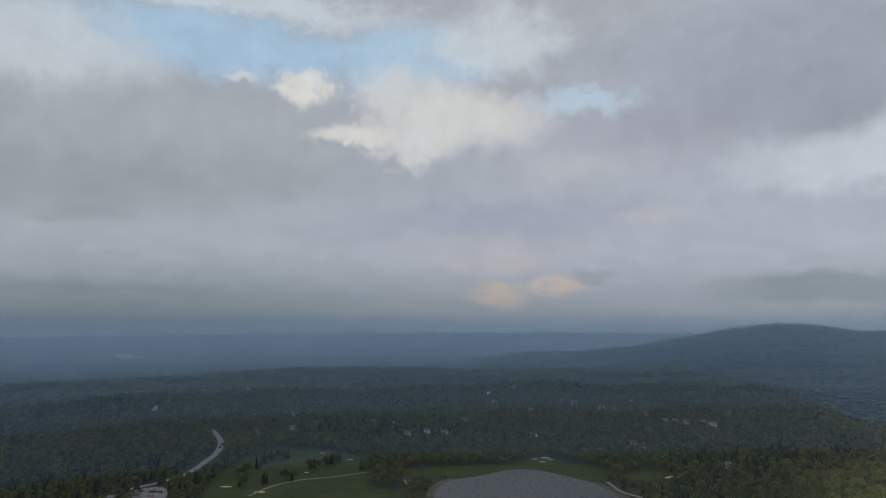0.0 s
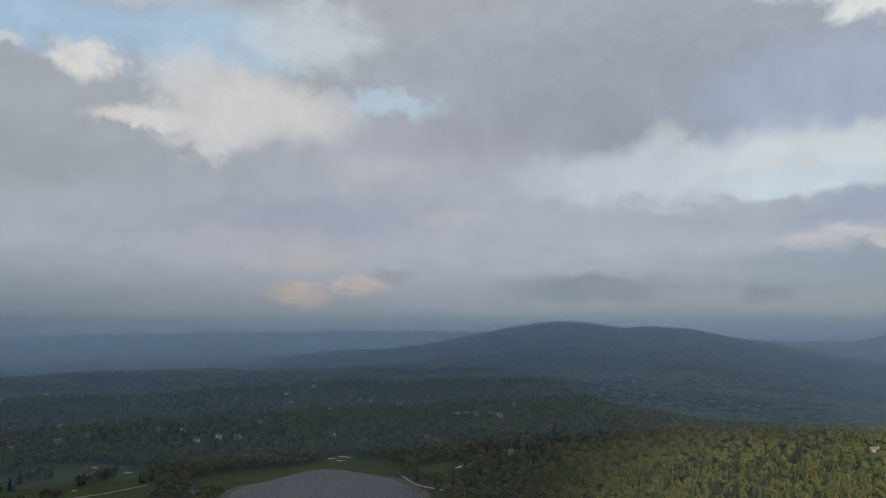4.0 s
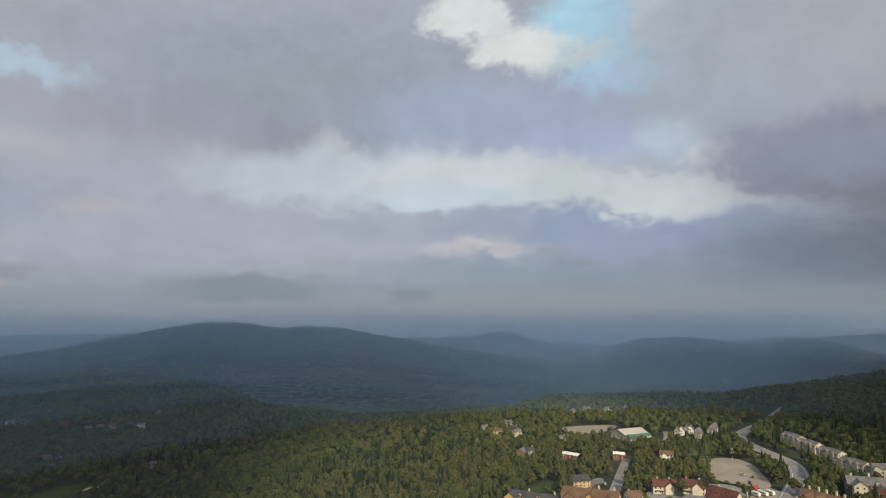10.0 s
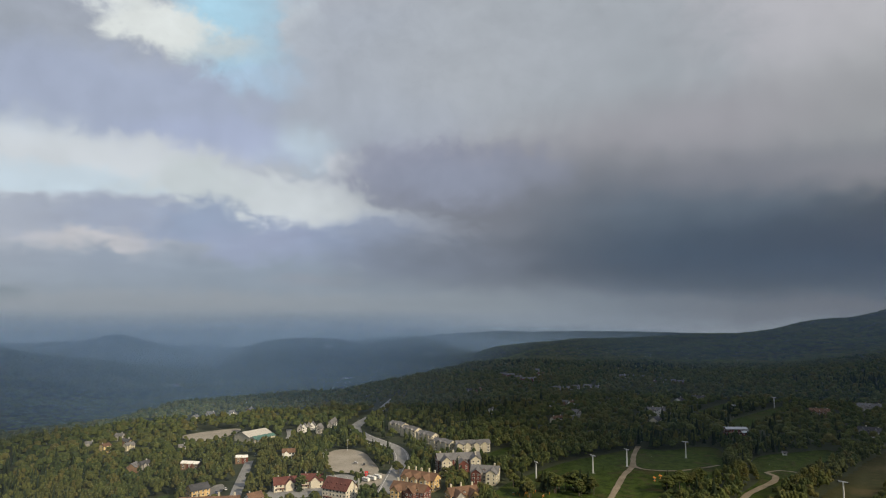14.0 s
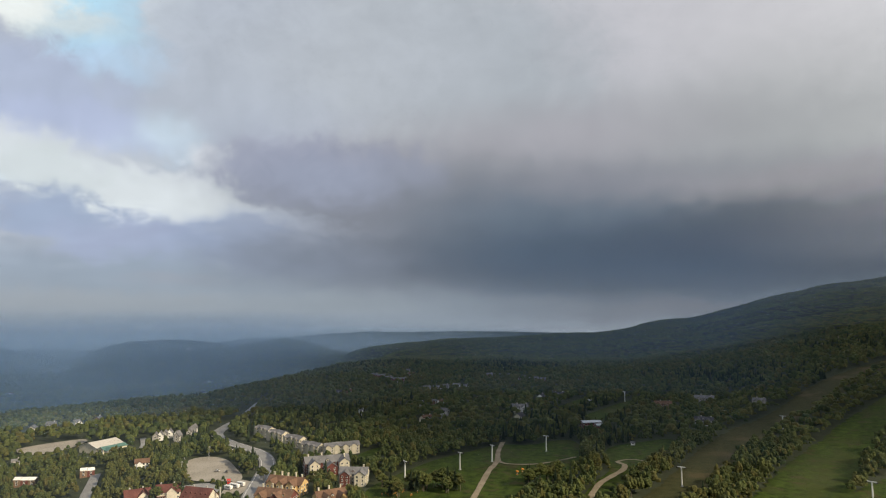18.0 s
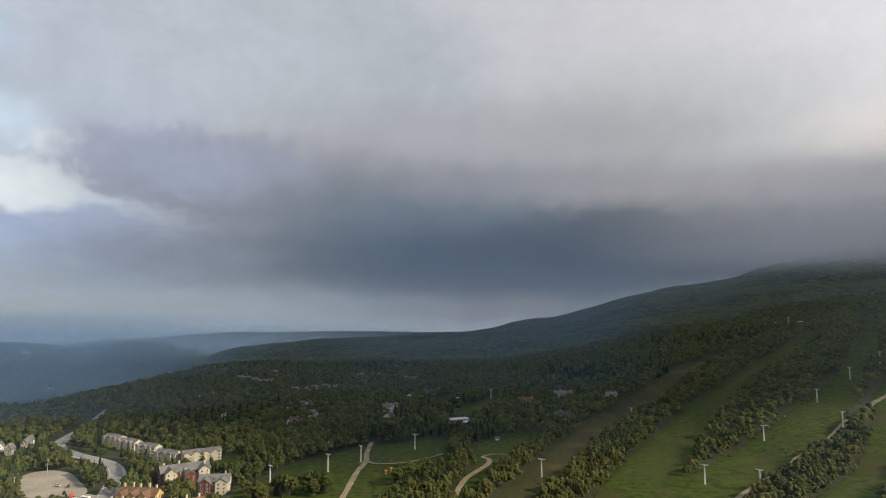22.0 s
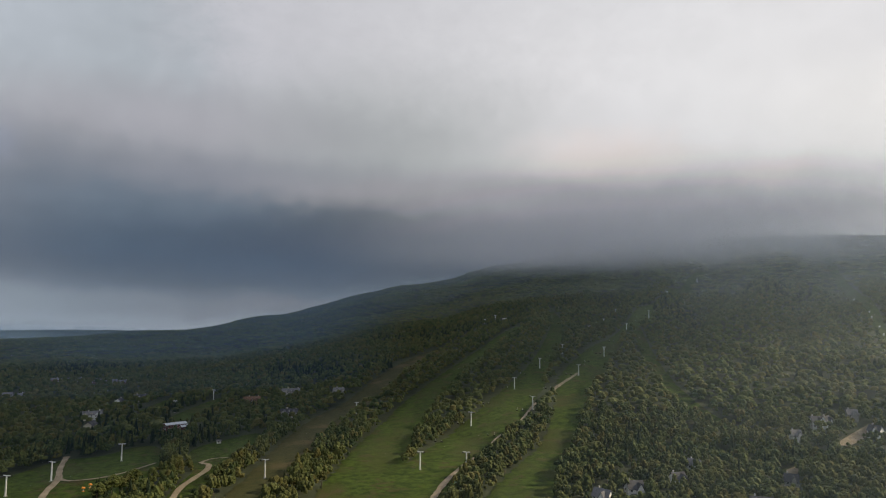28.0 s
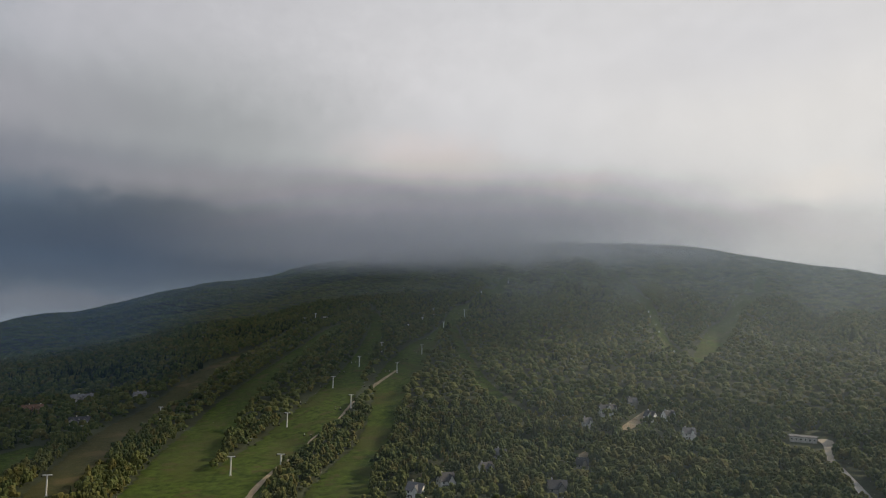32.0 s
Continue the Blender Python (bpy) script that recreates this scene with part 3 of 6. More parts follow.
MOUNTAIN = ((70, -9), (77.6, -6.87), (80.4, -6.18), (83.3, -5.18), (87.2, -4.00), (90.2, -3.32), (93.2, -2.82), (96.2, -2.27), (100.1, -1.90), (104.0, -1.63), (105.3, -1.56), (107.2, -0.86), (108.7, -0.56), (111.2, -0.31), (113.6, 0.33), (116.0, 1.15), (117.9, 1.57), (120.6, 2.17), (125.9, 2.97), (126.7, 3.45), (129.3, 4.06), (133.3, 4.70), (138.4, 5.36), (143.3, 5.88), (148.1, 6.09), (152.7, 6.16), (156.2, 6.09), (161.1, 5.79), (163.4, 5.37), (167.2, 4.60), (172.2, 3.63), (175.2, 3.05), (200, 1.2), (240, -1.8))
MOUNTAIN_AT = ((70, 2100), (90, 2300), (106, 2500), (120, 2750), (146, 3000), (176, 3000), (240, 2600))
MOUNTAIN_FOOT = ((70, 1500), (92, 1400), (106, 900), (118, 560), (130, 430), (176, 420), (240, 500))


def country(x, y):
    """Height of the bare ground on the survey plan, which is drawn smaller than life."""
    x, y = np.asarray(x, float), np.asarray(y, float)
    b = np.degrees(np.arctan2(x, y))
    b = np.where(b < -75, b + 360, b)
    r = np.hypot(x, y) + 1e-6
    base = along(b, BASE)
    shelf = along(b, SHELF)
    floor = -265 + (along(b, FLOOR) + 265) * smooth(2900, 2100, r)
    z = base + (floor - base) * smooth(shelf, shelf + 750, r)
    z = z + 130 * smooth(2500, 4900, r) * smooth(75, 20, b)
    for stops, at, front, back, wood in ((NEAR_RIDGE, 1450, 500, 350, 9), (MID_SPUR, 3050, 900, 450, 6), (EAST_HILL, 3600, 1000, 300, 0), (BACK_HILL, 3950, 700, 300, 0), (FAR_RIDGE, 4500, 450, 250, 0)):
        h = at * np.tan(np.radians(along(b, stops))) - wood
        rise = np.where(r < at, smooth(at - front, at, r), smooth(at + back, at, r))
        z = np.maximum(z, z + (h - z) * rise)
    h = 3000 * np.tan(np.radians(along(b, HOME_HILL))) - 8
    rise = np.where(r < 3000, np.clip((r - 1500) / 1500, 0, 1) ** 0.9, smooth(3450, 3000, r))
    z = np.maximum(z, z + (h - z) * rise)
    at, foot = along(b, MOUNTAIN_AT), along(b, MOUNTAIN_FOOT)
    h = at * np.tan(np.radians(along(b, MOUNTAIN))) - 9
    rise = np.where(r < at, np.clip((r - foot) / (at - foot), 0, 1), smooth(at + 1500, at, r))
    z = np.maximum(z, z + (h - z) * rise)
    # gullies and knolls
    k = smooth(450, 1600, r) * (1 - 0.6 * smooth(2200, 3400, r))
    z = z + k * (7 * np.sin(x / 137 + 1.3 * np.sin(y / 211)) * np.sin(y / 173 + 0.7) + 4 * np.sin(x / 61 + y / 83) * np.sin(y / 47 - x / 91))
    # spurs and draws run down the wooded flank of the mountain
    spur = np.sin(np.radians(b) * 46 + 1.4 * np.sin(r / 330)) + 0.6 * np.sin(np.radians(b) * 101 + 2.0 * np.sin(r / 260 + 1))
    z = z + 11 * spur * smooth(136, 143, b) * smooth(620, 1000, r) * smooth(2900, 2300, r)
    # the basin of the pond
    q = np.hypot((x - 65) / 110, (y - 515) / 145)
    return z + (-146.5 - z) * smooth(1.6, 1.0, q)


LIFE = 1.35  # metres to a plan unit near the village; the far country is drawn closer together


def to_life(r):
    return np.where(r < 1500, LIFE * r, 1500 * LIFE + (r - 1500) * 0.8555)


def to_plan(r):
    return np.where(r < 1500 * LIFE, r / LIFE, 1500 + (r - 1500 * LIFE) / 0.8555)


def ground(x, y):
    """Height of the bare ground at x, y, in metres."""
    x, y = np.asarray(x, float), np.asarray(y, float)
    r = np.hypot(x, y) + 1e-6
    k = to_plan(r) / r
    return country(x * k, y * k) / k


def add_mesh(name, verts, faces, mat, smooth_faces=False):
    """A mesh from arrays of points and of equal-sided faces."""
    me = bpy.data.meshes.new(name)
    verts, faces = np.asarray(verts, np.float32), np.asarray(faces, np.int32)
    n, k = faces.shape
    me.vertices.add(len(verts))
    me.vertices.foreach_set("co", verts.ravel())
    me.loops.add(n * k)
    me.loops.foreach_set("vertex_index", faces.ravel())
    me.polygons.add(n)
    me.polygons.foreach_set("loop_start", np.arange(0, n * k, k, dtype=np.int32))
    me.polygons.foreach_set("use_smooth", np.full(n, smooth_faces, bool))
    me.update(calc_edges=True)
    me.materials.append(mat)
    return me


def grid_faces(rows, cols):
    i = np.arange(rows - 1)[:, None] * cols + np.arange(cols - 1)[None]
    return np.stack([i, i + 1, i + cols + 1, i + cols], -1).reshape(-1, 4)


def make_ground():
    b = np.radians(np.concatenate([np.arange(-44, 184, 0.25), np.arange(184, 316.1, 3.0)]))
    b[-1] = b[0] + 2 * np.pi
    r = np.concatenate([[1.0, 80, 170, 260], np.geomspace(350, 4985, 240)])
    x, y = r[:, None] * np.sin(b)[None], r[:, None] * np.cos(b)[None]
    v = np.stack([x, y, ground(x, y)], -1).reshape(-1, 3)
    ob = new("ground", add_mesh("ground", v, grid_faces(len(r), len(b))[:, ::-1], GROUND, True))
    tagged(ob, "wooded mountain country with dark forest floor", "ground", kind="structure")


make_ground()


def curtain(name, mat, r, b0, b1, z0, z1, label, waver=0.04):
    """An upright sheet, in place of a bank of mist, that follows a bearing range at about r metres."""
    b = np.radians(np.arange(b0, b1 + 0.1, 2.0))
    rr = r * (1 + waver * np.sin(b * 7.0 + r))
    zz = np.linspace(z0, z1, 8)
    v = np.stack([np.broadcast_to((rr * np.sin(b))[None], (8, len(b))), np.broadcast_to((rr * np.cos(b))[None], (8, len(b))), np.broadcast_to(zz[:, None], (8, len(b)))], -1).reshape(-1, 3)
    ob = new(name, add_mesh(name, v, grid_faces(8, len(b)), mat, True))
    tagged(ob, label, "mist", group="banks of valley mist", kind="stuff")


def make_mist():
    valley = "tinted sheet standing in for blue-grey haze over the wooded valley"
    # distance haze is put into the sheets' colour, paler the farther off
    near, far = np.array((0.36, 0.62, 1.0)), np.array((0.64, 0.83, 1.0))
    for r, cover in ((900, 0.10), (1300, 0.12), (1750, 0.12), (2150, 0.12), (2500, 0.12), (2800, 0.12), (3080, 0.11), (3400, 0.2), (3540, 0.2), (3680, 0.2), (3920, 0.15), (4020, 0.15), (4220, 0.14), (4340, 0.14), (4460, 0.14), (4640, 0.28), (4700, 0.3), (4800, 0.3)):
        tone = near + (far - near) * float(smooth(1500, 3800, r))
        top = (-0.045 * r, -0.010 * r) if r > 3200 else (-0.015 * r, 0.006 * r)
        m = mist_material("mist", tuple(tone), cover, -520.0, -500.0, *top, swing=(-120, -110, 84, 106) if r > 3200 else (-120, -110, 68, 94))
        curtain("haze_sheet", m, r, -80, 106, -360, 0.02 * r + 60, valley, 0.004)
    # a faint blue veil hung before the near forest imitates haze, lifting its darks
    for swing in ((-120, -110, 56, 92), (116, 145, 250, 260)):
        m = mist_material("near_haze_tint", (0.46, 0.62, 0.76), 0.05, -520.0, -500.0, 40.0, 160.0, swing=swing)
        curtain("haze_sheet", m, 380, max(swing[0], -74), swing[3], -300, 260, "tinted sheet standing in for faint haze over the near forest")
    # the flank's blue haze is painted as deep blue see-through sheets
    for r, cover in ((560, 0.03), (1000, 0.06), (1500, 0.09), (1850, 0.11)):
        m = mist_material("flank_haze_tint", (0.18, 0.36, 0.64), cover, -520.0, -500.0, 100.0, 320.0, swing=(82, 98, 113, 125))
        curtain("haze_sheet", m, r, 78, 127, -320, 480, "blue tinted sheet standing in for haze before the mountain flank", 0.012)
    slope = "grey-blue tinted sheet standing in for haze along the mountain slope"
    # three grey-blue sheets colour the upper slope as hazy air would
    for r, cover in ((1690, 0.07), (2240, 0.12), (2670, 0.16)):
        m = mist_material("slope_haze_tint", (0.38, 0.53, 0.70), cover, -520.0, -500.0, 150.0, 420.0, swing=(96, 128, 240, 270))
        curtain("haze_sheet", m, r, 103, 260, -260, 700, slope)
    # the glow of sunlit haze is put into the pale colour of these sheets
    for k in range(9):
        m = mist_material("sunlit_haze_tint", (0.74, 0.86, 0.94), 0.026 + 0.005 * k, -520.0, -500.0, 80.0, 260.0, 0.004, 0.8, swing=(126, 168, 240, 270))
        curtain("haze_sheet", m, 470 + 150 * k, 128, 260, -260, 420, "pale tinted sheet standing in for sunlit haze on the lower slope", 0.06)
    for k in range(9):
        r, z0 = 1950 + 110 * k, 92 + 8.0 * k
        m = mist_material("cloud_cap", (0.80, 0.81, 0.85), 0.235, z0, z0 + 95.0, z0 + 110.0, z0 + 470.0, 0.0018, 0.2, swing=(112, 142, 146, 172))
        curtain("cloud_bank", m, r, 106, 188, 0, z0 + 700, "low grey cloud wrapping the wooded summit", 0.01)


make_mist()


def lit_gap(x, y):
    """Where the added deck lets the sun through: 1 inside the gap, 0 under it."""
    b, r = np.degrees(np.arctan2(x, y)), np.hypot(x, y)
    b = np.where(b < -75, b + 360, b)
    wob = 80 * np.sin(x / 170) * np.sin(y / 230 + 1) + 45 * np.sin(x / 77 + y / 96)
    edge = LIFE * np.interp(b, (17, 27, 35, 45, 60, 70, 76, 84, 95, 112, 125, 140, 160, 200), (270, 370, 540, 700, 730, 630, 520, 440, 410, 440, 590, 700, 800, 900))
    return (r + wob) < edge


def make_cloud_shade():
    """An unseen deck added towards the sun to shade the land, its gap cut so that light falls on the near slopes."""
    d = SUN_WAY
    side = Vector((-d.y, d.x, 0)).normalized()
    up = d.cross(side) * -1
    up = up if up.z > 0 else -up
    n, m, cell = 170, 120, 55.0
    w = (np.arange(n + 1) - n / 2) * cell
    v = (np.arange(m + 1)) * cell - 1400
    far = 25000.0
    W, V = np.meshgrid(w, v)
    P = np.array(d)[None, None] * far + W[..., None] * np.array(side) + V[..., None] * np.array(up)
    P = P + (np.sin(W / 210) * np.sin(V / 160))[..., None] * 90 * np.array(d)
    cw, cv = (W[:-1, :-1] + cell / 2), (V[:-1, :-1] + cell / 2)
    C = np.array(d)[None, None] * far + cw[..., None] * np.array(side) + cv[..., None] * np.array(up)
    s = (C[..., 2] + 130) / d.z
    gx, gy = C[..., 0] - s * d.x, C[..., 1] - s * d.y
    keep = ~lit_gap(gx, gy)
    f = grid_faces(m + 1, n + 1)[keep.ravel()]
    ob = new("unseen_cloud_deck", add_mesh("unseen_cloud_deck", P.reshape(-1, 3), f, mist_material("deck", (0.8, 0.8, 0.8), 1.0, -9000, -8000, 30000, 40000, 0.002, 0.0), True))
    tagged(ob, "unseen cloud deck added to shade the land, with a gap for the sun", "cloud", kind="stuff")


make_cloud_shade()


# ---- what is cleared of trees: outlines and centre lines on the plan ----
POND_SHORE = ((-7, 767), (10, 798), (45, 815), (83, 849), (120, 849), (149, 815), (177, 784), (189, 743), (199, 700), (169, 615), (101, 559), (35, 559), (8, 617), (-12, 707))
MEADOW = ((469, 56), (498, 55), (540, 32), (584, 5), (612, -26), (645, -57), (632, -85), (664, -117), (654, -136), (587, -127), (518, -95), (468, -55), (436, -36), (439, 45))
UPPER_MEADOW = ((623, -155), (643, -191), (667, -235), (626, -228), (590, -189), (538, -155), (488, -136), (447, -106), (445, -92), (496, -114), (538, -140), (566, -138))
LIFT_FIELD = ((875, -146), (965, -203), (1009, -229), (945, -210), (875, -169))
LODGE_FIELD = ((803, -168), (874, -219), (962, -281), (917, -271), (819, -215), (771, -190))
FAIRWAY = ((-260, 697), (-285, 810), (-283, 861), (-275, 934), (-249, 988), (-237, 1006), (-219, 966), (-189, 982), (-116, 940), (-92, 861), (-82, 802), (-95, 771), (-61, 760), (-40, 724), (-41, 687))
POND_GREEN = ((-60, 835), (-33, 857), (49, 875), (110, 888), (118, 920), (157, 916), (163, 886), (202, 859), (214, 824), (182, 777), (148, 809), (119, 843), (83, 845), (45, 811), (-3, 800), (-45, 811))
FAR_GREEN = ((214, 811), (245, 833), (275, 797), (276, 772), (244, 786), (221, 797))
CAR_PARK = ((585, 228), (603, 232), (616, 227), (619, 212), (602, 193), (574, 179), (547, 164), (529, 159), (527, 173), (529, 198), (546, 210))
LOWER_PARK = ((476, 161), (511, 166), (535, 166), (528, 155), (523, 149), (485, 146))
VILLAGE_YARD = ((466, 228), (485, 230), (525, 196), (520, 172), (476, 162), (440, 218))
BARN_YARD = ((459, 273), (484, 285), (494, 279), (478, 269), (461, 266))
LAWN = ((425, 315), (449, 318), (466, 307), (465, 298), (448, 295), (431, 300))
CONDO_LAWN = ((607, 80), (646, 60), (637, 54), (593, 63), (579, 72))
SCHOOL_YARD = ((677, 441), (697, 433), (728, 395), (710, 378), (663, 382), (647, 402))
GOLF_PARK = ((-341, 718), (-354, 771), (-329, 780), (-312, 756), (-302, 718))
HOUSE_LOT = ((254, -474), (256, -503), (257, -514), (243, -482), (243, -463))
HOUSE_LOT_UPPER = ((257, -569), (258, -594), (258, -635), (255, -641), (246, -606), (246, -572))
BASE_LOT = ((108, -624), (92, -625), (91, -594), (86, -573), (79, -546), (83, -539), (94, -574), (97, -605))
TRAIL_WEST = ((390, -111, 34), (432, -142, 34), (476, -174, 34), (605, -260, 39), (719, -351, 44), (796, -440, 48), (901, -551, 46), (966, -649, 32), (1013, -757, 18), (1114, -931, 16))
TRAIL_MIDDLE = ((339, -158, 57), (410, -217, 57), (514, -293, 51), (639, -401, 48), (725, -499, 44), (806, -607, 41), (880, -728, 34), (974, -875, 28))
TRAIL_LIFT = ((330, -193, 53), (391, -254, 53), (457, -328, 57), (510, -406, 62), (558, -478, 55), (609, -553, 46), (688, -654, 32), (812, -801, 28), (945, -941, 21), (1065, -1045, 14))
TRAIL_ROAD = ((305, -266, 46), (361, -333, 39), (429, -429, 30), (503, -519, 32), (580, -619, 55), (648, -724, 51), (719, -860, 37), (759, -965, 39), (866, -1136, 28), (879, -1218, 30), (958, -1389, 28), (1123, -1696, 25), (1232, -1971, 21))
TRAIL_GULLY = ((716, -901, 16), (574, -751, 17), (465, -643, 19), (384, -579, 19), (334, -554, 16))
TRAIL_EAST = ((278, -871, 23), (300, -1003, 39), (348, -1271, 55), (394, -1557, 57), (475, -2026, 34), (563, -2434, 18))
CHAIR_EAST = ((277, -873, 18), (324, -913, 25), (415, -1077, 21), (578, -1401, 21), (788, -1811, 21), (1195, -2589, 18))
HILL_FIELD = ((1115, 2342, 25), (1160, 2310, 30), (1203, 2254, 21))
PLAIN_FIELD = ((-896, 1561, 30), (-860, 1570, 39), (-827, 1585, 28))
TRAIL_FAR = ((1203, -680, 12), (1271, -744, 12), (1359, -839, 12))
GOLF_ROAD = ((-371, 689.1, 7.5), (-366.6, 756.4, 8.8), (-341.8, 794.8, 8.8), (-324.8, 837.3, 8.8), (-323.9, 896.8, 8.8), (-327.2, 954.2, 9.4), (-343.8, 1019.3, 9.4), (-372.1, 1090.9, 8.8), (-416.6, 1169.9, 8.8), (-499.2, 1249.4, 8.8), (-579.6, 1329.4, 10), (-611.8, 1385.9, 10), (-628.6, 1445.2, 10))
VILLAGE_ROAD = ((468.8, 136.2, 13.8), (526.7, 144.3, 13.8), (569.9, 150.1, 13.8), (603.3, 159.9, 13.8), (629.2, 173.5, 13.8), (654.7, 195.3, 13.8), (679.7, 217.6, 13.8), (710.8, 240, 13.8), (737.2, 250.5, 13.8), (787, 254.8, 12.5), (839.9, 255.5, 11.2), (960.3, 268.9, 10), (1021.7, 266.4, 10))
SIDE_ROAD = ((413.5, 228.3, 10), (458.7, 249.5, 8.8), (506.7, 269.4, 8.8), (546.5, 286.3, 7.5), (563.6, 293.3, 7.5))
SCHOOL_ROAD = ((629.3, 290.1, 6.2), (674.3, 304.1, 6.2), (714.7, 323.4, 6.2))
TRACK_MEADOW = ((431.1, -16.1, 4.7), (476.5, -26, 4.7), (507.3, -32.4, 4.7), (537.7, -39, 4.7), (568, -47.9, 4.7), (606.6, -52.3, 4.2), (650.9, -60.7, 4.7))
TRACK_BRANCH = ((574, -48.9, 3.1), (559.2, -54.1, 3.1), (554.9, -74.3, 3.1), (562.4, -93.8, 2.5), (580.7, -118.3, 2.5))
TRACK_UPPER = ((438.4, -95.4, 4.7), (486.9, -115.4, 4.7), (510.7, -131.1, 4.7), (532.2, -146.2, 4.7), (549.7, -152, 4.2), (559.1, -148.5, 3.3), (568.3, -161.4, 2.3), (563.1, -172, 1.9))
TRACK_LIFT = ((349.7, -233.2, 4.4), (387.8, -273.1, 4.4), (417.3, -309.7, 3.8), (448.7, -356.5, 3.2), (474.8, -393.4, 2.8), (487.3, -427.5, 2.8), (532.6, -494.5, 3), (547, -524.3, 3.2), (571.4, -569.6, 5.6), (601.3, -637.4, 3.8))
TRACK_HOUSES = ((277.7, -291.3, 5), (294.2, -327.3, 5), (309.9, -365.8, 5), (329.2, -416.5, 4.4))
TRACK_POND = ((193.7, 784.6, 3.8), (198.9, 742.8, 4.4), (215.9, 716.4, 4.4), (240.8, 684.3, 4.4))
CART_PATH = ((-216.1, 737.3, 3.1), (-201.3, 775.6, 3.1), (-174.9, 805.2, 3.1), (-136.1, 819.1, 3.1), (-96.4, 837.4, 3.1))
BASE_ROAD = ((80.9, -547.4, 7.5), (70, -515.9, 6.2), (55.5, -470.4, 6.2), (43.7, -432.5, 6.2))
# homes and lift towers: x, y (and width)
HOMES_NORTH = ((-797.4, 1245.4, 12), (-750.2, 1288.6, 11), (-463, 1336.1, 16), (-497.8, 1672.7, 13), (-450.3, 1830.8, 12), (-545.1, 1392, 12), (-297.3, 1315.8, 15), (-260.6, 1137.9, 14), (-373.1, 1315.3, 13), (-230.2, 1192.1, 11), (-125.9, 1193.4, 13), (-27.1, 1096.3, 12), (2, 1074.4, 13), (-58.3, 1082.7, 13), (38.3, 1195.7, 14), (145.4, 1058.5, 13), (111.7, 1450.4, 10), (232.2, 1430.4, 14), (256.2, 1420.2, 14), (281.3, 1411.3, 16))
HOMES_HILLSIDE = ((176.8, 1322.3, 10), (321.7, 1328.2, 14), (341.1, 1315.1, 14), (392.5, 1370.6, 16), (378.4, 1231.3, 13), (382, 1130.7, 12), (397, 1123.6, 14), (410.4, 1110.3, 13), (433.1, 1095.4, 11), (437.5, 1067.6, 14), (513.1, 1180.5, 13), (277.4, 966.9, 14), (282.1, 936, 10), (332.9, 772.5, 9), (-42.6, 782.2, 12), (178.5, 1623.2, 14), (80.4, 1680.6, 12), (110.7, 1577.8, 11), (-0.9, 1573, 10), (-316.1, 1117.1, 12), (-86.4, 1186.7, 11))
HOMES_VALLEY = ((619.3, 508.1, 10), (660, 502.8, 11), (631.8, 472.9, 11), (613.8, 456.2, 12), (607.8, 390.7, 8), (529.7, 388.3, 14), (538, 383.9, 12), (579.3, 261.9, 14), (806.6, 446.2, 14), (826.4, 430.9, 14), (794.9, 470.5, 14), (774.4, 480.6, 12))
HOMES_SLOPE = ((916.5, 28.6, 9), (933.1, 10.7, 9), (925.1, 1.2, 10), (953.9, -56.4, 12), (840.2, -4.6, 14), (785.1, 22.6, 10), (793.4, 16.1, 9), (795.7, -4.3, 10), (855.8, 103.8, 9), (964.6, -147.3, 18), (1316.6, 60.1, 16), (1406.4, 72.7, 16), (1051.5, 162.7, 14), (1067.5, 151.1, 12), (784.3, -93.2, 18))
ROW_RIDGE = ((1281.3, 130.9), (1274.5, 116.9), (1245.6, 100.1), (1226.5, 84.7), (1229.3, 72.1))
ROW_LONG = ((1306.4, -96.7), (1299, -112.6), (1295.1, -131.8), (1277, -149.2), (1257, -163.7), (1236.9, -177.5), (1214.7, -190.4))
ROW_BEND = ((1108.1, 24.9), (1106.4, 7.8), (1120.6, -6.5), (1132.5, -25.9), (1116, -39.8))
CHALETS = ((281.7, -318.9, 12), (281.6, -349.2, 12), (277.3, -389, 11), (293.8, -432.7, 10), (287, -603.8, 11), (281, -609, 9), (273, -639.7, 10), (241, -606.1, 11), (227.3, -615.8, 12), (194.7, -574.5, 11), (210.2, -373.4, 13), (226.5, -439.8, 9), (283, -559.4, 9))
LIFT_ROAD_TOWERS = ((408.3, -308.1), (521.4, -482.5), (591.1, -627.4), (639.3, -731.9), (707.9, -866.8), (772.5, -1010.3), (861.2, -1188.8), (1003.4, -1514.5))
LIFT_SLOPE_TOWERS = ((432.2, -281), (533.5, -408.5), (605.2, -529.9), (664.4, -628.6), (705.6, -714.2), (793.3, -869.9), (846.8, -970.2), (911.4, -1081.1))
LIFT_WEST_TOWERS = ((480.3, -174.3), (703.1, -365.6), (1100.9, -880.4), (1124.1, -928.3))
LIFT_MEADOW_TOWERS = ((517.3, 28.4), (542.9, -15.3), (568.3, -43.7), (607.5, -96.6), (851.5, -192.6), (932.1, -261.2))
BUNKERS = ((125.5, 906.3, 6), (140.4, 912.4, 7), (146.7, 903, 5), (133.2, 890.6, 6), (-208.5, 754.4, 8), (-254.6, 777.2, 8), (-128.2, 909.8, 6), (-174.5, 954, 5), (-174, 843.3, 4), (267, 783.6, 6), (271, 776, 5))
VALLEY_HAMLET = ((2506, 962, 22), (2585, 944, 26), (2633, 906, 24), (2645, 881, 18), (2843, 1006, 24), (2808, 1020, 20), (2317, 1522, 20), (3290, 1274, 30))
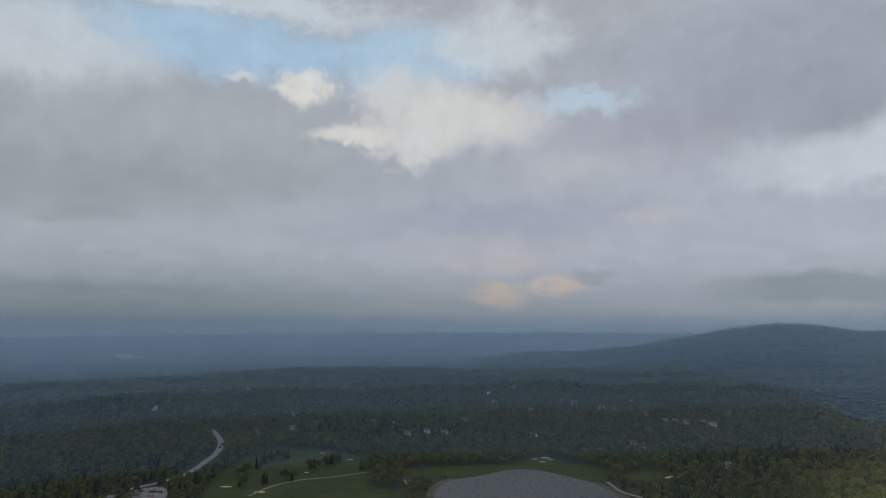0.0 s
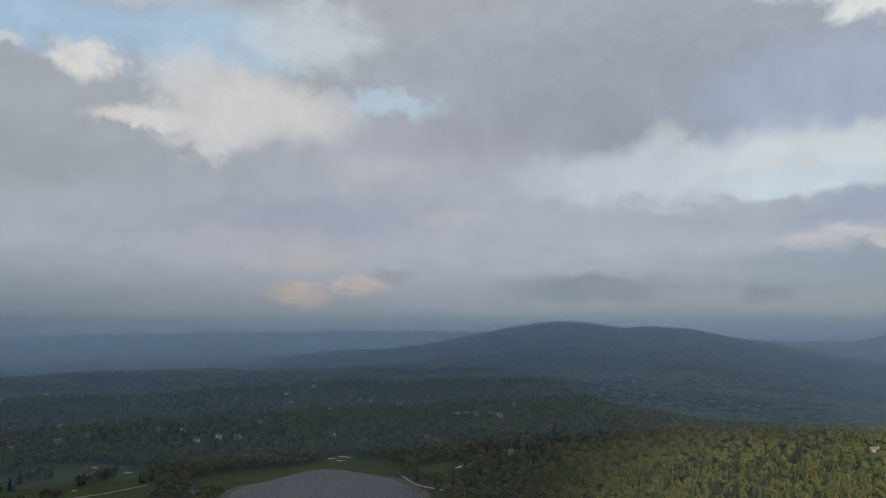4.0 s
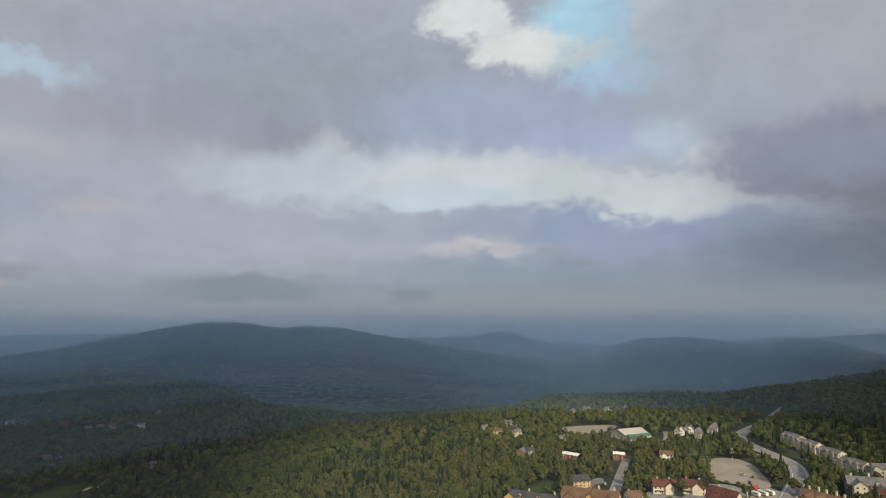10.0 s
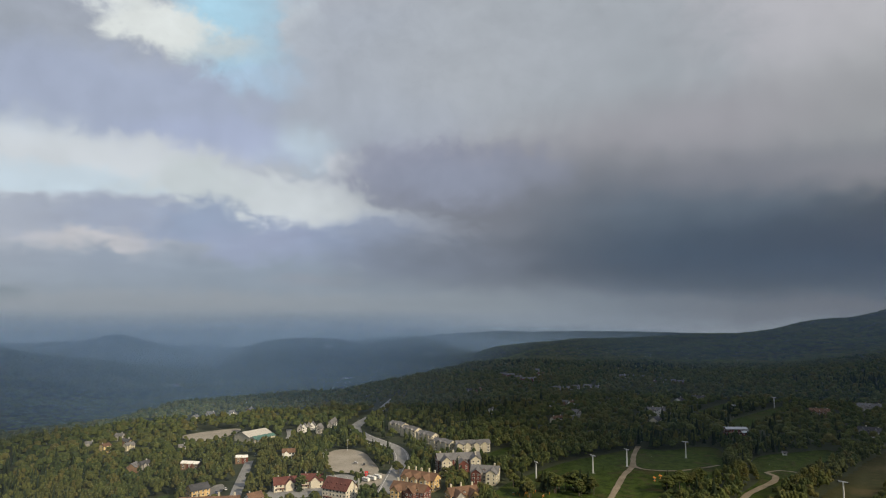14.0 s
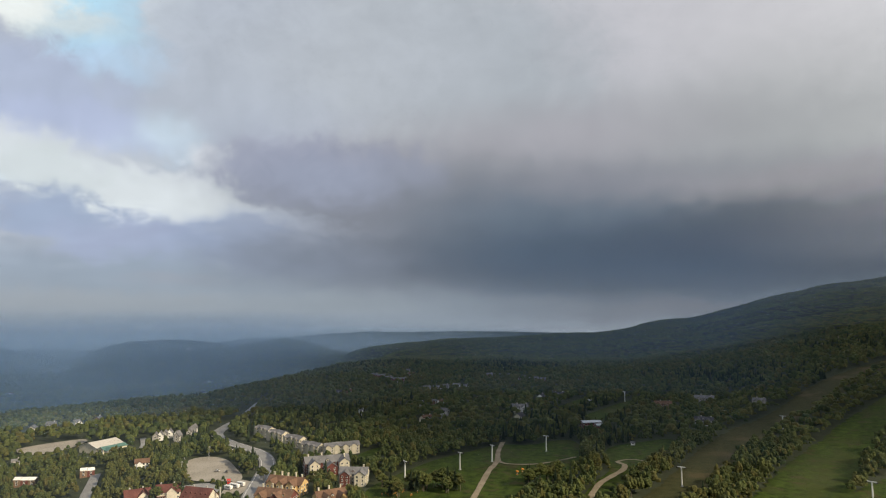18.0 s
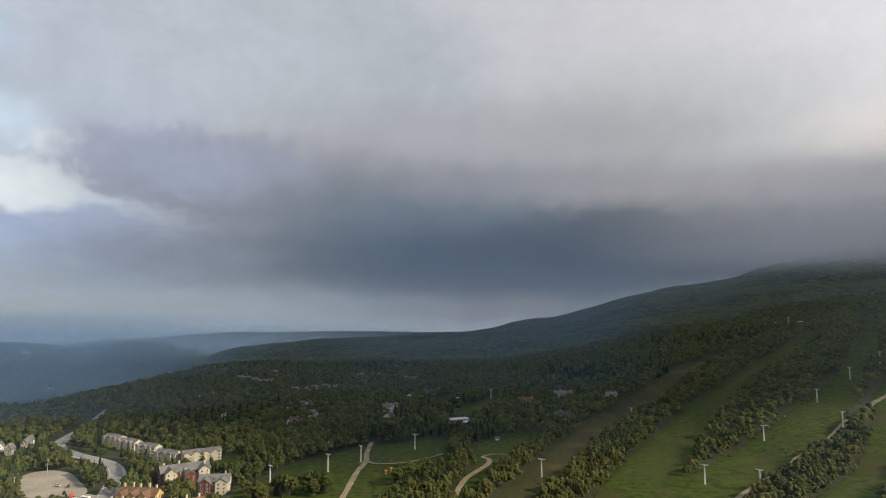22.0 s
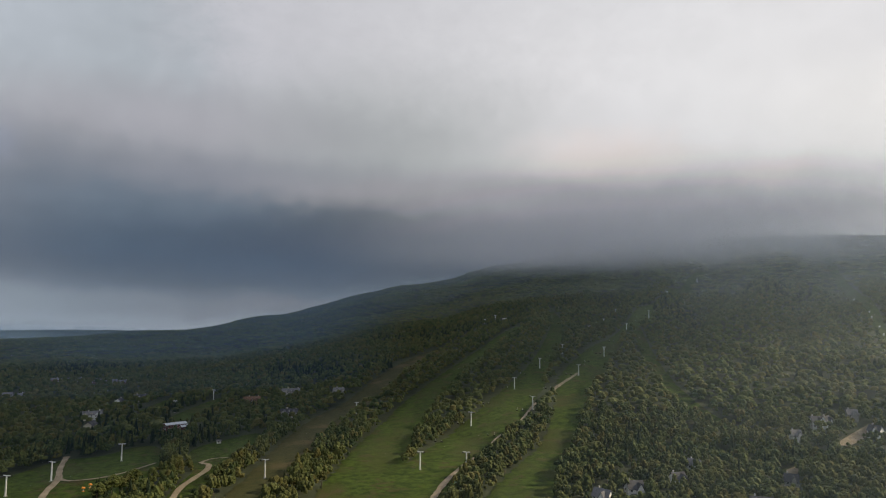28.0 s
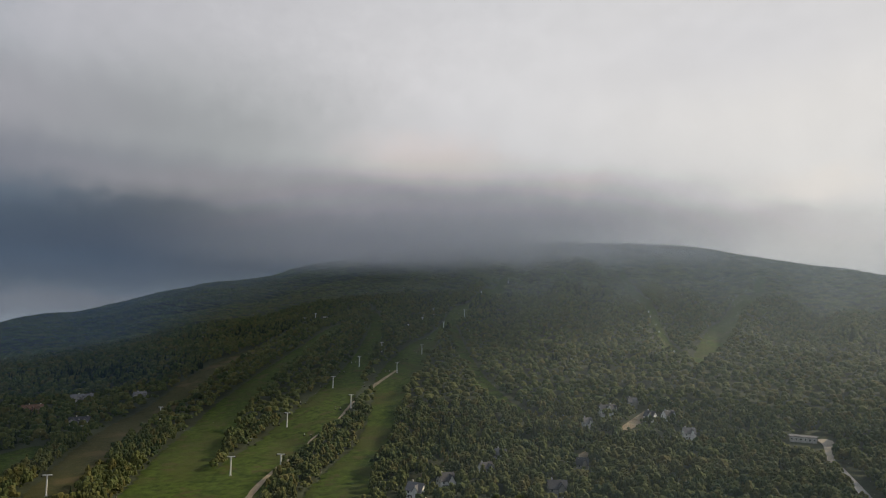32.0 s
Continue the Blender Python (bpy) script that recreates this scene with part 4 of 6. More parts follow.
PLAIN_FARMS = ((-1793, 2880, 26), (-1675, 2945, 28), (-860, 1690, 16), (-487, 3527, 26), (-1275, 3040, 20), (562, 3106, 18), (836, 2852, 20), (534, 3196, 22))
FAR_LAKE = ((-1760, 3500), (-1745, 3420), (-1690, 3385), (-1590, 3400), (-1570, 3440), (-1640, 3470), (-1690, 3500), (-1720, 3560))
SNOW_GUNS = ((331.1, -925.3), (347.2, -947.4), (390.2, -1023.7), (408.6, -1059.6), (437.4, -1108.7), (454.7, -1145), (478.1, -1185.2), (509.9, -1250), (591, -1423.9))
SHRUBS = ((-253.1, 825.1), (-248.2, 843.8), (-243.9, 866.4), (-239.6, 891), (-235.1, 911.4), (-226.8, 921.9), (-214.3, 912.3), (-173.9, 860.2), (-167.4, 871.9), (-158.1, 877.8), (-151.8, 889.4), (-143.9, 901.2), (-193.5, 811.5), (-185.1, 805.1), (-104.9, 848.8), (-98.3, 853.8), (-235.9, 780.9), (-211.8, 789.9))
CLUMP = ((488.8, 20.6), (482.8, 15.5), (487.2, 10.2), (493.4, 4.1), (487.4, -2.1), (491.4, -8.3), (481.1, -13), (475, -4.8), (477.5, 35.6), (471.4, 32), (487.6, -64.9), (497.1, -72.4), (504.3, -79.6), (509.4, -86.7))
VILLAGE_TREES = ((515.5, 92.9), (502.1, 86), (494.9, 79.6), (496.4, 93.7), (540.6, 114), (551.3, 162.9), (564.7, 160.8), (581.4, 169.3), (486.7, 191.7), (474.3, 229.2), (486, 238.2), (473.1, 202.6), (497.6, 42.2), (533.1, 119.5), (527.5, 141.6))


def rounded(pts, rounds=3):
    """Cuts the corners of a closed outline."""
    p = np.array(pts, float)
    for _ in range(rounds):
        q = np.roll(p, -1, 0)
        p = np.stack([p * 0.75 + q * 0.25, p * 0.25 + q * 0.75], 1).reshape(-1, 2)
    return p


def course(pts, step=5.0):
    """A smooth line through (x, y, width) points, at even steps."""
    p = np.array(pts, float)
    e = np.concatenate([[2 * p[0] - p[1]], p, [2 * p[-1] - p[-2]]])
    out = []
    for i in range(1, len(e) - 2):
        n = max(2, int(np.hypot(*(e[i + 1] - e[i])[:2]) / step))
        t = (np.arange(n) / n)[:, None]
        out.append(0.5 * (2 * e[i] + (e[i + 1] - e[i - 1]) * t + (2 * e[i - 1] - 5 * e[i] + 4 * e[i + 1] - e[i + 2]) * t ** 2 + (3 * e[i] - e[i - 1] - 3 * e[i + 1] + e[i + 2]) * t ** 3))
    return np.concatenate(out + [p[-1:]])


def inside(x, y, outline):
    p = np.asarray(outline, float)
    hit = np.zeros(np.shape(x), bool)
    for (x0, y0), (x1, y1) in zip(p, np.roll(p, -1, 0)):
        if y0 != y1:
            hit ^= ((y0 > y) != (y1 > y)) & (x < (x1 - x0) * (y - y0) / (y1 - y0) + x0)
    return hit


GRASS_FIELDS = (MEADOW, UPPER_MEADOW, LIFT_FIELD, LODGE_FIELD, FAIRWAY, POND_GREEN, FAR_GREEN, LAWN, CONDO_LAWN)
PAVED_FIELDS = (CAR_PARK, LOWER_PARK, VILLAGE_YARD, BARN_YARD, SCHOOL_YARD, GOLF_PARK, HOUSE_LOT, HOUSE_LOT_UPPER, BASE_LOT)
TRAILS = (TRAIL_WEST, TRAIL_MIDDLE, TRAIL_LIFT, TRAIL_ROAD, TRAIL_GULLY, TRAIL_EAST, CHAIR_EAST, TRAIL_FAR, HILL_FIELD, PLAIN_FIELD)
TRACKS = (TRACK_MEADOW, TRACK_BRANCH, TRACK_UPPER, TRACK_LIFT, TRACK_HOUSES, TRACK_POND, CART_PATH)
ROADS = (GOLF_ROAD, VILLAGE_ROAD, SIDE_ROAD, SCHOOL_ROAD, BASE_ROAD)
YARDS = []  # (x, y, radius, reach towards the valley), filled as houses are sited


class Clearing:
    """A chart of the open ground, in cells of 2.5 m."""
    cell, x0, y0, nx, ny = 2.5, -900.0, -2600.0, 1500, 1700

    def __init__(self):
        self.bare = np.zeros((self.nx, self.ny), bool)

    def patch(self, ax, bx, ay, by):
        i0, i1 = (int(np.clip((v - self.x0) / self.cell, 0, self.nx)) for v in (ax, bx + self.cell))
        j0, j1 = (int(np.clip((v - self.y0) / self.cell, 0, self.ny)) for v in (ay, by + self.cell))
        gx, gy = np.meshgrid(self.x0 + (np.arange(i0, i1) + 0.5) * self.cell, self.y0 + (np.arange(j0, j1) + 0.5) * self.cell, indexing="ij")
        return (slice(i0, i1), slice(j0, j1)), gx, gy

    def disc(self, x, y, r):
        at, gx, gy = self.patch(x - r, x + r, y - r, y + r)
        self.bare[at] |= np.hypot(gx - x, gy - y) < r

    def outline(self, pts):
        p = rounded(pts, 2)
        at, gx, gy = self.patch(p[:, 0].min(), p[:, 0].max(), p[:, 1].min(), p[:, 1].max())
        self.bare[at] |= inside(gx, gy, p)

    def line(self, pts, margin):
        for x, y, w in course(pts, 5.0):
            self.disc(x, y, w / 2 + margin)

    def at(self, x, y):
        i, j = ((x - self.x0) / self.cell).astype(int), ((y - self.y0) / self.cell).astype(int)
        ok = (i >= 0) & (i < self.nx) & (j >= 0) & (j < self.ny)
        return ok & self.bare[np.where(ok, i, 0), np.where(ok, j, 0)]


CHARTS = []


def cleared(x, y):
    """Where no tree of the forest may stand."""
    if not CHARTS:
        wide, strict = Clearing(), Clearing()
        for outline in GRASS_FIELDS + PAVED_FIELDS + (POND_SHORE,):
            wide.outline(outline)
        for line in (GOLF_ROAD[:8], VILLAGE_ROAD[:7], SIDE_ROAD, BASE_ROAD):
            wide.line(line, -1.0)
        for line in TRACKS:
            strict.line(line, 7.0 if line is TRACK_LIFT else 2.5)
        for line in ROADS:
            strict.line(line, 4.0)
        for line in TRAILS:
            strict.line(line, 0.0)
        for hx, hy, rad, reach in YARDS:
            d = math.hypot(hx, hy)
            for s in np.arange(0, reach + 1, 4.0):
                strict.disc(hx - hx / d * s, hy - hy / d * s, rad)
        CHARTS.extend((wide, strict))
    wide, strict = CHARTS
    hit = strict.at(x, y) | (np.hypot((x - 92) / 119, (y - 691) / 159) < 1)
    # open ground, and a strip below it where only brush grows
    for k in (1.0, 1.03, 1.06):
        hit |= wide.at(x * k, y * k)
    return hit


def brushy(x, y):
    """The strip beside open ground that bears low brush."""
    wide, strict = CHARTS
    return ~wide.at(x, y) & ~strict.at(x, y) & (np.hypot((x - 92) / 119, (y - 691) / 159) > 1)


# ---- forest ----
def dome(sides, levels, seed, rise=0.3):
    """A crown: rings under a tip. levels: (radius, height) from below upwards."""
    rng = np.random.RandomState(seed)
    pts, faces = [], []
    for k, (rad, h) in enumerate(levels):
        for s in range(sides):
            a = 2 * math.pi * (s + 0.5 * (k % 2)) / sides
            j = rng.uniform(0.84, 1.16)
            pts.append((rad * j * math.cos(a), rad * j * math.sin(a), h + rng.uniform(-0.07, 0.07)))
    pts.append((rng.uniform(-0.1, 0.1), rng.uniform(-0.1, 0.1), levels[-1][1] + rise))
    for k in range(len(levels) - 1):
        for s in range(sides):
            a, b = k * sides + s, k * sides + (s + 1) % sides
            c, d = a + sides, b + sides
            faces += [(a, b, c), (b, d, c)]
    top, base = len(pts) - 1, (len(levels) - 1) * sides
    faces += [(base + s, base + (s + 1) % sides, top) for s in range(sides)]
    return np.array(pts), np.array(faces)


def clumpy(seed, n, sides):
    """A broad crown made of several domed clumps of leaves round a middle."""
    rng = np.random.RandomState(seed)
    vs, fs, at = [], [], 0
    for k in range(n):
        v, f = dome(sides, ((1.0, -0.25), (0.74, 0.5)), seed * 31 + k, 0.22)
        a, rad = 2.4 * k + rng.uniform(-0.6, 0.6), rng.uniform(0.0, 0.2) if k == 0 else rng.uniform(0.4, 0.75)
        size = (rng.uniform(0.36, 0.6) if k else rng.uniform(0.5, 0.72)) * (1.0 if n < 4 else 0.78)
        h = rng.uniform(0.66, 0.84) if k == 0 else rng.uniform(0.12, 0.74)
        v = v * size * np.array([1, 1, 1.0]) + np.array([rad * math.cos(a), rad * math.sin(a), h])
        vs.append(v), fs.append(f + at)
        at += len(v)
    return np.concatenate(vs), np.concatenate(fs)


def spruce(seed, sides, tiers):
    """A pointed crown of drooping tiers."""
    rng = np.random.RandomState(seed)
    vs, fs, at = [], [], 0
    for k in range(tiers):
        z0, z1 = 0.08 + 0.92 * k / tiers * 0.92, min(1.0, 0.08 + 0.92 * (k + 1.7) / tiers)
        rad = 1.0 - 0.86 * k / tiers
        pts = [(0, 0, z1)]
        for s in range(sides):
            a = 2 * math.pi * (s + 0.4 * k) / sides
            j = rad * (1.0 if s % 2 else 0.62) * rng.uniform(0.85, 1.15)
            pts.append((j * math.cos(a), j * math.sin(a), z0 - (0.02 if s % 2 else -0.02)))
        vs.append(np.array(pts))
        fs.append(np.array([(0, 1 + s, 1 + (s + 1) % sides) for s in range(sides)]) + at)
        at += len(pts)
    return np.concatenate(vs), np.concatenate(fs)


def scatter(b0, b1, r0, r1, step, seed):
    """Uneven points over a stretch of country, thinned to an even ground density."""
    rng = np.random.RandomState(seed)
    xs, ys = [], []
    r = r0
    while r < r1:
        n = int(math.radians(b1 - b0) * r / step)
        b = np.radians(b0 + (b1 - b0) * (np.arange(n) + rng.uniform(0, 1) + rng.uniform(-0.75, 0.75, n)) / n)
        rr = r + rng.uniform(-0.8, 0.8, n) * step
        xs.append(rr * np.sin(b)), ys.append(rr * np.cos(b))
        r += step * 0.92
    return np.concatenate(xs), np.concatenate(ys)


def plant(name, kinds, x, y, width, height, seed, mat, label, sink=0.15, base=0.35):
    """One mesh of many crowns, each turned, stretched and tinted by itself."""
    rng = np.random.RandomState(seed)
    vs, fs, ts, at = [], [], [], 0
    pick = rng.randint(0, len(kinds), len(x))
    for k, (v, f) in enumerate(kinds):
        i = np.where(pick == k)[0]
        if not len(i):
            continue
        a = rng.uniform(0, 2 * np.pi, len(i))
        w = width[i] / 2 * rng.uniform(0.85, 1.15, len(i))
        h = height[i]
        c, s = np.cos(a)[:, None], np.sin(a)[:, None]
        px = (v[None, :, 0] * c - v[None, :, 1] * s) * w[:, None] + x[i][:, None]
        py = (v[None, :, 0] * s + v[None, :, 1] * c) * w[:, None] + y[i][:, None]
        g = ground(x[i], y[i])[:, None]
        pz = g + h[:, None] * (base + (1 - base) * v[None, :, 2])
        vs.append(np.stack([px, py, pz], -1).reshape(-1, 3))
        fs.append((f[None] + (at + np.arange(len(i)) * len(v))[:, None, None]).reshape(-1, 3))
        at += len(i) * len(v)
        ts.append(np.repeat(rng.beta(2, 2, len(i)), len(v)))
    me = add_mesh(name, np.concatenate(vs), np.concatenate(fs), mat)
    t = me.attributes.new("tint", "FLOAT", "POINT")
    t.data.foreach_set("value", np.concatenate(ts).astype(np.float32))
    ob = new(name, me)
    tagged(ob, label, "forest", kind="stuff")


def make_forest():
    rng = np.random.RandomState(5)
    brush = []
    broad = [clumpy(k, 8, 4) for k in range(14)]
    mids = [clumpy(40 + k, 2, 5) for k in range(12)]
    fars = [dome(6, ((1.0, 0.2),), k, 0.5) for k in range(8)]
    pines = [spruce(k, 8, 5) for k in range(5)]
    low_pines = [spruce(k, 6, 2) for k in range(5)]
    for r0, r1, step, kinds, firs, seed in ((400, 700, 6.8, broad, pines, 1), (700, 1690, 9.4, mids, low_pines, 2), (1690, 3700, 15.5, fars, low_pines, 3)):
        x, y = scatter(-42, 182, r0, r1, step, seed)
        keep = ~cleared(x, y)
        brush.append(np.stack([x, y])[:, ~keep & brushy(x, y)])
        x, y = x[keep], y[keep]
        # broad old crowns at the foot of the mountain
        old = smooth(118, 142, np.degrees(np.arctan2(x, y)) % 360) * smooth(1500, 900, np.hypot(x, y)) * (np.degrees(np.arctan2(x, y)) % 360 < 300)
        keep = rng.uniform(0, 1, len(x)) > 0.15 * old
        x, y, old = x[keep], y[keep], old[keep]
        stand = np.sin(x / 120 + 2 * np.sin(y / 190)) * np.sin(y / 100) + rng.uniform(-0.9, 0.9, len(x))
        fir = stand - 0.5 * old > (1.12 if r1 < 2000 else 9)
        w = (0.75 + 1.0 * rng.beta(1.6, 2.4, len(x))) * step * (1.0 if r1 < 3000 else 1.1) * (1 + 0.12 * old)
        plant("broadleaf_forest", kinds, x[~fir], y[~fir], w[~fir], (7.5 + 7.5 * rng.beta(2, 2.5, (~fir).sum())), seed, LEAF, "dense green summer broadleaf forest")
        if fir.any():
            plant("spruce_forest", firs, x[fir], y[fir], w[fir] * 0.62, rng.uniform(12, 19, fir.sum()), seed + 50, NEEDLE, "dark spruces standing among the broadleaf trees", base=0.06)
    x, y = np.concatenate(brush[:2], 1)
    plant("brush", mids, x, y, rng.uniform(4, 7.5, len(x)), rng.uniform(2.0, 4.5, len(x)), 77, LEAF, "low green brush along the edges of open ground", base=-0.1)


# ---- fields, roads and water ----
def draped(name, outline, mat, lift, label, category="field"):
    """A patch of ground cover that follows the land inside an outline."""
    p = rounded(outline)
    bm = bmesh.new()
    face = bm.faces.new([bm.verts.new((px, py, 0)) for px, py in p])
    bmesh.ops.triangulate(bm, faces=[face])
    for _ in range(5):
        long = [e for e in bm.edges if e.calc_length() > 9]
        if not long:
            break
        bmesh.ops.subdivide_edges(bm, edges=long, cuts=1)
        bmesh.ops.triangulate(bm, faces=bm.faces[:])
    c = np.array([v.co[:2] for v in bm.verts])
    for v, z in zip(bm.verts, ground(c[:, 0], c[:, 1])):
        v.co.z = z + lift
    bmesh.ops.recalc_face_normals(bm, faces=bm.faces[:])
    me = bpy.data.meshes.new(name)
    bm.to_mesh(me)
    bm.free()
    me.materials.append(mat)
    return tagged(new(name, me), label, category, kind="structure")


def ribbon(name, line, mat, lift, label, category="road", ragged=0.0, cuts=4):
    """A strip of even steps along a course, laid on the land."""
    c = course(line, 4.0)
    d = np.gradient(c[:, :2], axis=0)
    d /= np.linalg.norm(d, axis=1)[:, None] + 1e-9
    side = np.stack([-d[:, 1], d[:, 0]], -1)
    s = np.linspace(-0.5, 0.5, cuts + 1)
    rng = np.random.RandomState(len(c))
    w = c[:, 2:3] * (1 + ragged * rng.uniform(-1, 1, (len(c), 1)))
    xy = c[:, None, :2] + side[:, None] * (s[None, :, None] * w[:, :, None])
    v = np.concatenate([xy, (ground(xy[..., 0], xy[..., 1]) + lift)[..., None]], -1).reshape(-1, 3)
    f = grid_faces(len(c), cuts + 1)
    return tagged(new(name, add_mesh(name, v, f, mat, True)), label, category, kind="structure")


def make_surfaces():
    draped("pond", POND_SHORE, WATER, 0.7, "still grey pond reflecting the cloudy sky", "water")
    draped("lake", FAR_LAKE, LAKE, 4.0, "pale lake glinting on the far plain", "water")
    draped("pond_bank", [(92 + (px - 92) * 1.09, 691 + (py - 691) * 1.07) for px, py in POND_SHORE], MUD, 0.25, "muddy strip of bank round the pond", "bank")
    for k, (outline, mat, label) in enumerate(((MEADOW, GRASS, "green ski meadow crossed by dirt tracks"), (UPPER_MEADOW, GRASS, "green meadow above the spruces"), (LIFT_FIELD, GRASS, "grassy lift line through the trees"), (LODGE_FIELD, GRASS, "grassy slope beside the lift towers"), (FAIRWAY, TURF, "mown green golf fairways"), (POND_GREEN, TURF, "mown golf turf along the pond"), (FAR_GREEN, TURF, "small mown golf green among trees"), (LAWN, TURF, "mown lawn behind the long building"), (CONDO_LAWN, GRASS, "lawn beside the apartment block"))):
        draped("field", outline, mat, 0.4 + 0.03 * k, label)
    for k, (outline, mat, label) in enumerate(((CAR_PARK, GRAVEL, "large empty pale gravel car park"), (LOWER_PARK, GRAVEL, "small gravel car park beside the road"), (VILLAGE_YARD, ASPHALT, "paved yard round the village houses"), (BARN_YARD, ASPHALT, "paved yard beside the barn"), (SCHOOL_YARD, GRAVEL, "bare pale sports ground"), (GOLF_PARK, ASPHALT, "golf car park with rows of cars"), (HOUSE_LOT, DIRT, "pale gravel turning place among trees"), (HOUSE_LOT_UPPER, DIRT, "pale driveway between wooded houses"), (BASE_LOT, GRAVEL, "pale gravel road end among trees"))):
        draped("car_park", outline, mat, 0.55 + 0.03 * k, label, "car park")
    for k, (line, mat, label) in enumerate(((TRAIL_WEST, DRY, "brownish dry ski trail"), (TRAIL_MIDDLE, GRASS, "broad green ski trail"), (TRAIL_LIFT, GRASS, "green ski trail under a chairlift"), (TRAIL_ROAD, GRASS, "green ski trail with a service track"), (TRAIL_GULLY, GRASS, "narrow dark lane through the forest"), (TRAIL_EAST, GRASS, "pale green ski trail on the far slope"), (CHAIR_EAST, GRASS, "narrow grassy lift line up the mountain"), (TRAIL_FAR, DIRT, "short pale track on the dark slope"), (HILL_FIELD, DRY, "small pale field on the wooded hill"), (PLAIN_FIELD, DRY, "brown field on the far plain"))):
        ribbon("ski_trail", line, mat, 0.5 + 0.05 * k, label, "ski trail", 0.10, 6)
    for k, (line, mat, label) in enumerate(((TRACK_MEADOW, DIRT, "pale dirt track across the meadow"), (TRACK_BRANCH, DIRT, "narrow dirt path across the meadow"), (TRACK_UPPER, DIRT, "dirt track bending up past spruces"), (TRACK_LIFT, DIRT, "rutted dirt service track under the lift"), (TRACK_HOUSES, DIRT, "dirt lane behind the chalets"), (TRACK_POND, GRAVEL, "pale gravel path beside the pond"), (CART_PATH, GRAVEL, "narrow golf cart path"))):
        ribbon("track", line, mat, 0.95 + 0.03 * k, label, "track", 0.16)
    for k, (line, label) in enumerate(((GOLF_ROAD, "grey road curving through the forest"), (VILLAGE_ROAD, "wide grey asphalt road curving past the car park"), (SIDE_ROAD, "narrow asphalt lane between trees"), (SCHOOL_ROAD, "short asphalt lane beside the school"), (BASE_ROAD, "pale road leading down through trees"))):
        ribbon("road", line, ASPHALT, 0.85 + 0.03 * k, label)
    # painted and kerbed edges of the village road
    for off, w, lift, mat in ((5.6, 0.3, 1.12, WHITE), (-5.6, 0.3, 1.12, WHITE)):
        c = course(VILLAGE_ROAD[:8], 6.0)
        d = np.gradient(c[:, :2], axis=0)
        d /= np.linalg.norm(d, axis=1)[:, None]
        line = [(px - dy * off * 0.9, py + dx * off * 0.9, w) for (px, py, _), (dx, dy) in zip(c, d)]
        ribbon("edge_line", line, mat, lift, "worn white edge line of the road", "road marking")
    c = course(VILLAGE_ROAD[2:8], 6.0)
    d = np.gradient(c[:, :2], axis=0)
    d /= np.linalg.norm(d, axis=1)[:, None]
    ribbon("footpath", [(px - dy * 13, py + dx * 13, 2.2) for (px, py, _), (dx, dy) in zip(c, d)], CONCRETE, 0.9, "pale footpath following the road", "path")
    for bx, by, size in BUNKERS:
        n = 9
        rng = np.random.RandomState(int(bx * 7 + by) % 9973)
        outline = [(bx + size * (0.8 + 0.4 * rng.rand()) * math.cos(6.283 * k / n) * 0.9, by + size * (0.5 + 0.3 * rng.rand()) * math.sin(6.283 * k / n) * 0.6) for k in range(n)]
        draped("sand_bunker", outline, SAND, 0.85, "pale sand bunker in the golf turf", "bunker")


make_surfaces()


# ---- building blocks ----
SIZE = 0.9  # houses here are a little under the usual size

def part(name, bm, mat, parent, label=""):
    me = bpy.data.meshes.new(name)
    bm.normal_update()
    bm.to_mesh(me)
    bm.free()
    me.materials.append(mat)
    ob = new(name, me)
    ob.parent = parent
    if label:
        ob["label"] = label
    return ob


def box(bm, x0, x1, y0, y1, z0, z1):
    v = [bm.verts.new((x, y, z)) for z in (z0, z1) for x, y in ((x0, y0), (x1, y0), (x1, y1), (x0, y1))]
    for f in ((3, 2, 1, 0), (4, 5, 6, 7), (0, 1, 5, 4), (1, 2, 6, 5), (2, 3, 7, 6), (3, 0, 4, 7)):
        bm.faces.new([v[i] for i in f])
    return v


def tube(bm, a, b, r0, r1, sides=8):
    a, b = Vector(a), Vector(b)
    q = (b - a).to_track_quat("Z", "Y")
    rings = []
    for p, r in ((a, r0), (b, r1)):
        rings.append([bm.verts.new(p + q @ Vector((r * math.cos(6.2832 * k / sides), r * math.sin(6.2832 * k / sides), 0))) for k in range(sides)])
    for k in range(sides):
        bm.faces.new((rings[0][k], rings[0][(k + 1) % sides], rings[1][(k + 1) % sides], rings[1][k]))
    bm.faces.new(rings[0][::-1]), bm.faces.new(rings[1])


def gabled(bm, x0, x1, y0, y1, z0, z1, rise):
    """Walls with gable ends at x0 and x1."""
    ym = (y0 + y1) / 2
    v = [bm.verts.new(c) for c in ((x0, y0, z0), (x1, y0, z0), (x1, y1, z0), (x0, y1, z0), (x0, y0, z1), (x1, y0, z1), (x1, y1, z1), (x0, y1, z1), (x0, ym, z1 + rise), (x1, ym, z1 + rise))]
    for f in ((3, 2, 1, 0), (0, 1, 5, 4), (2, 3, 7, 6), (1, 2, 6, 9, 5), (3, 0, 4, 8, 7), (4, 5, 9, 8), (6, 7, 8, 9)):
        bm.faces.new([v[i] for i in f])


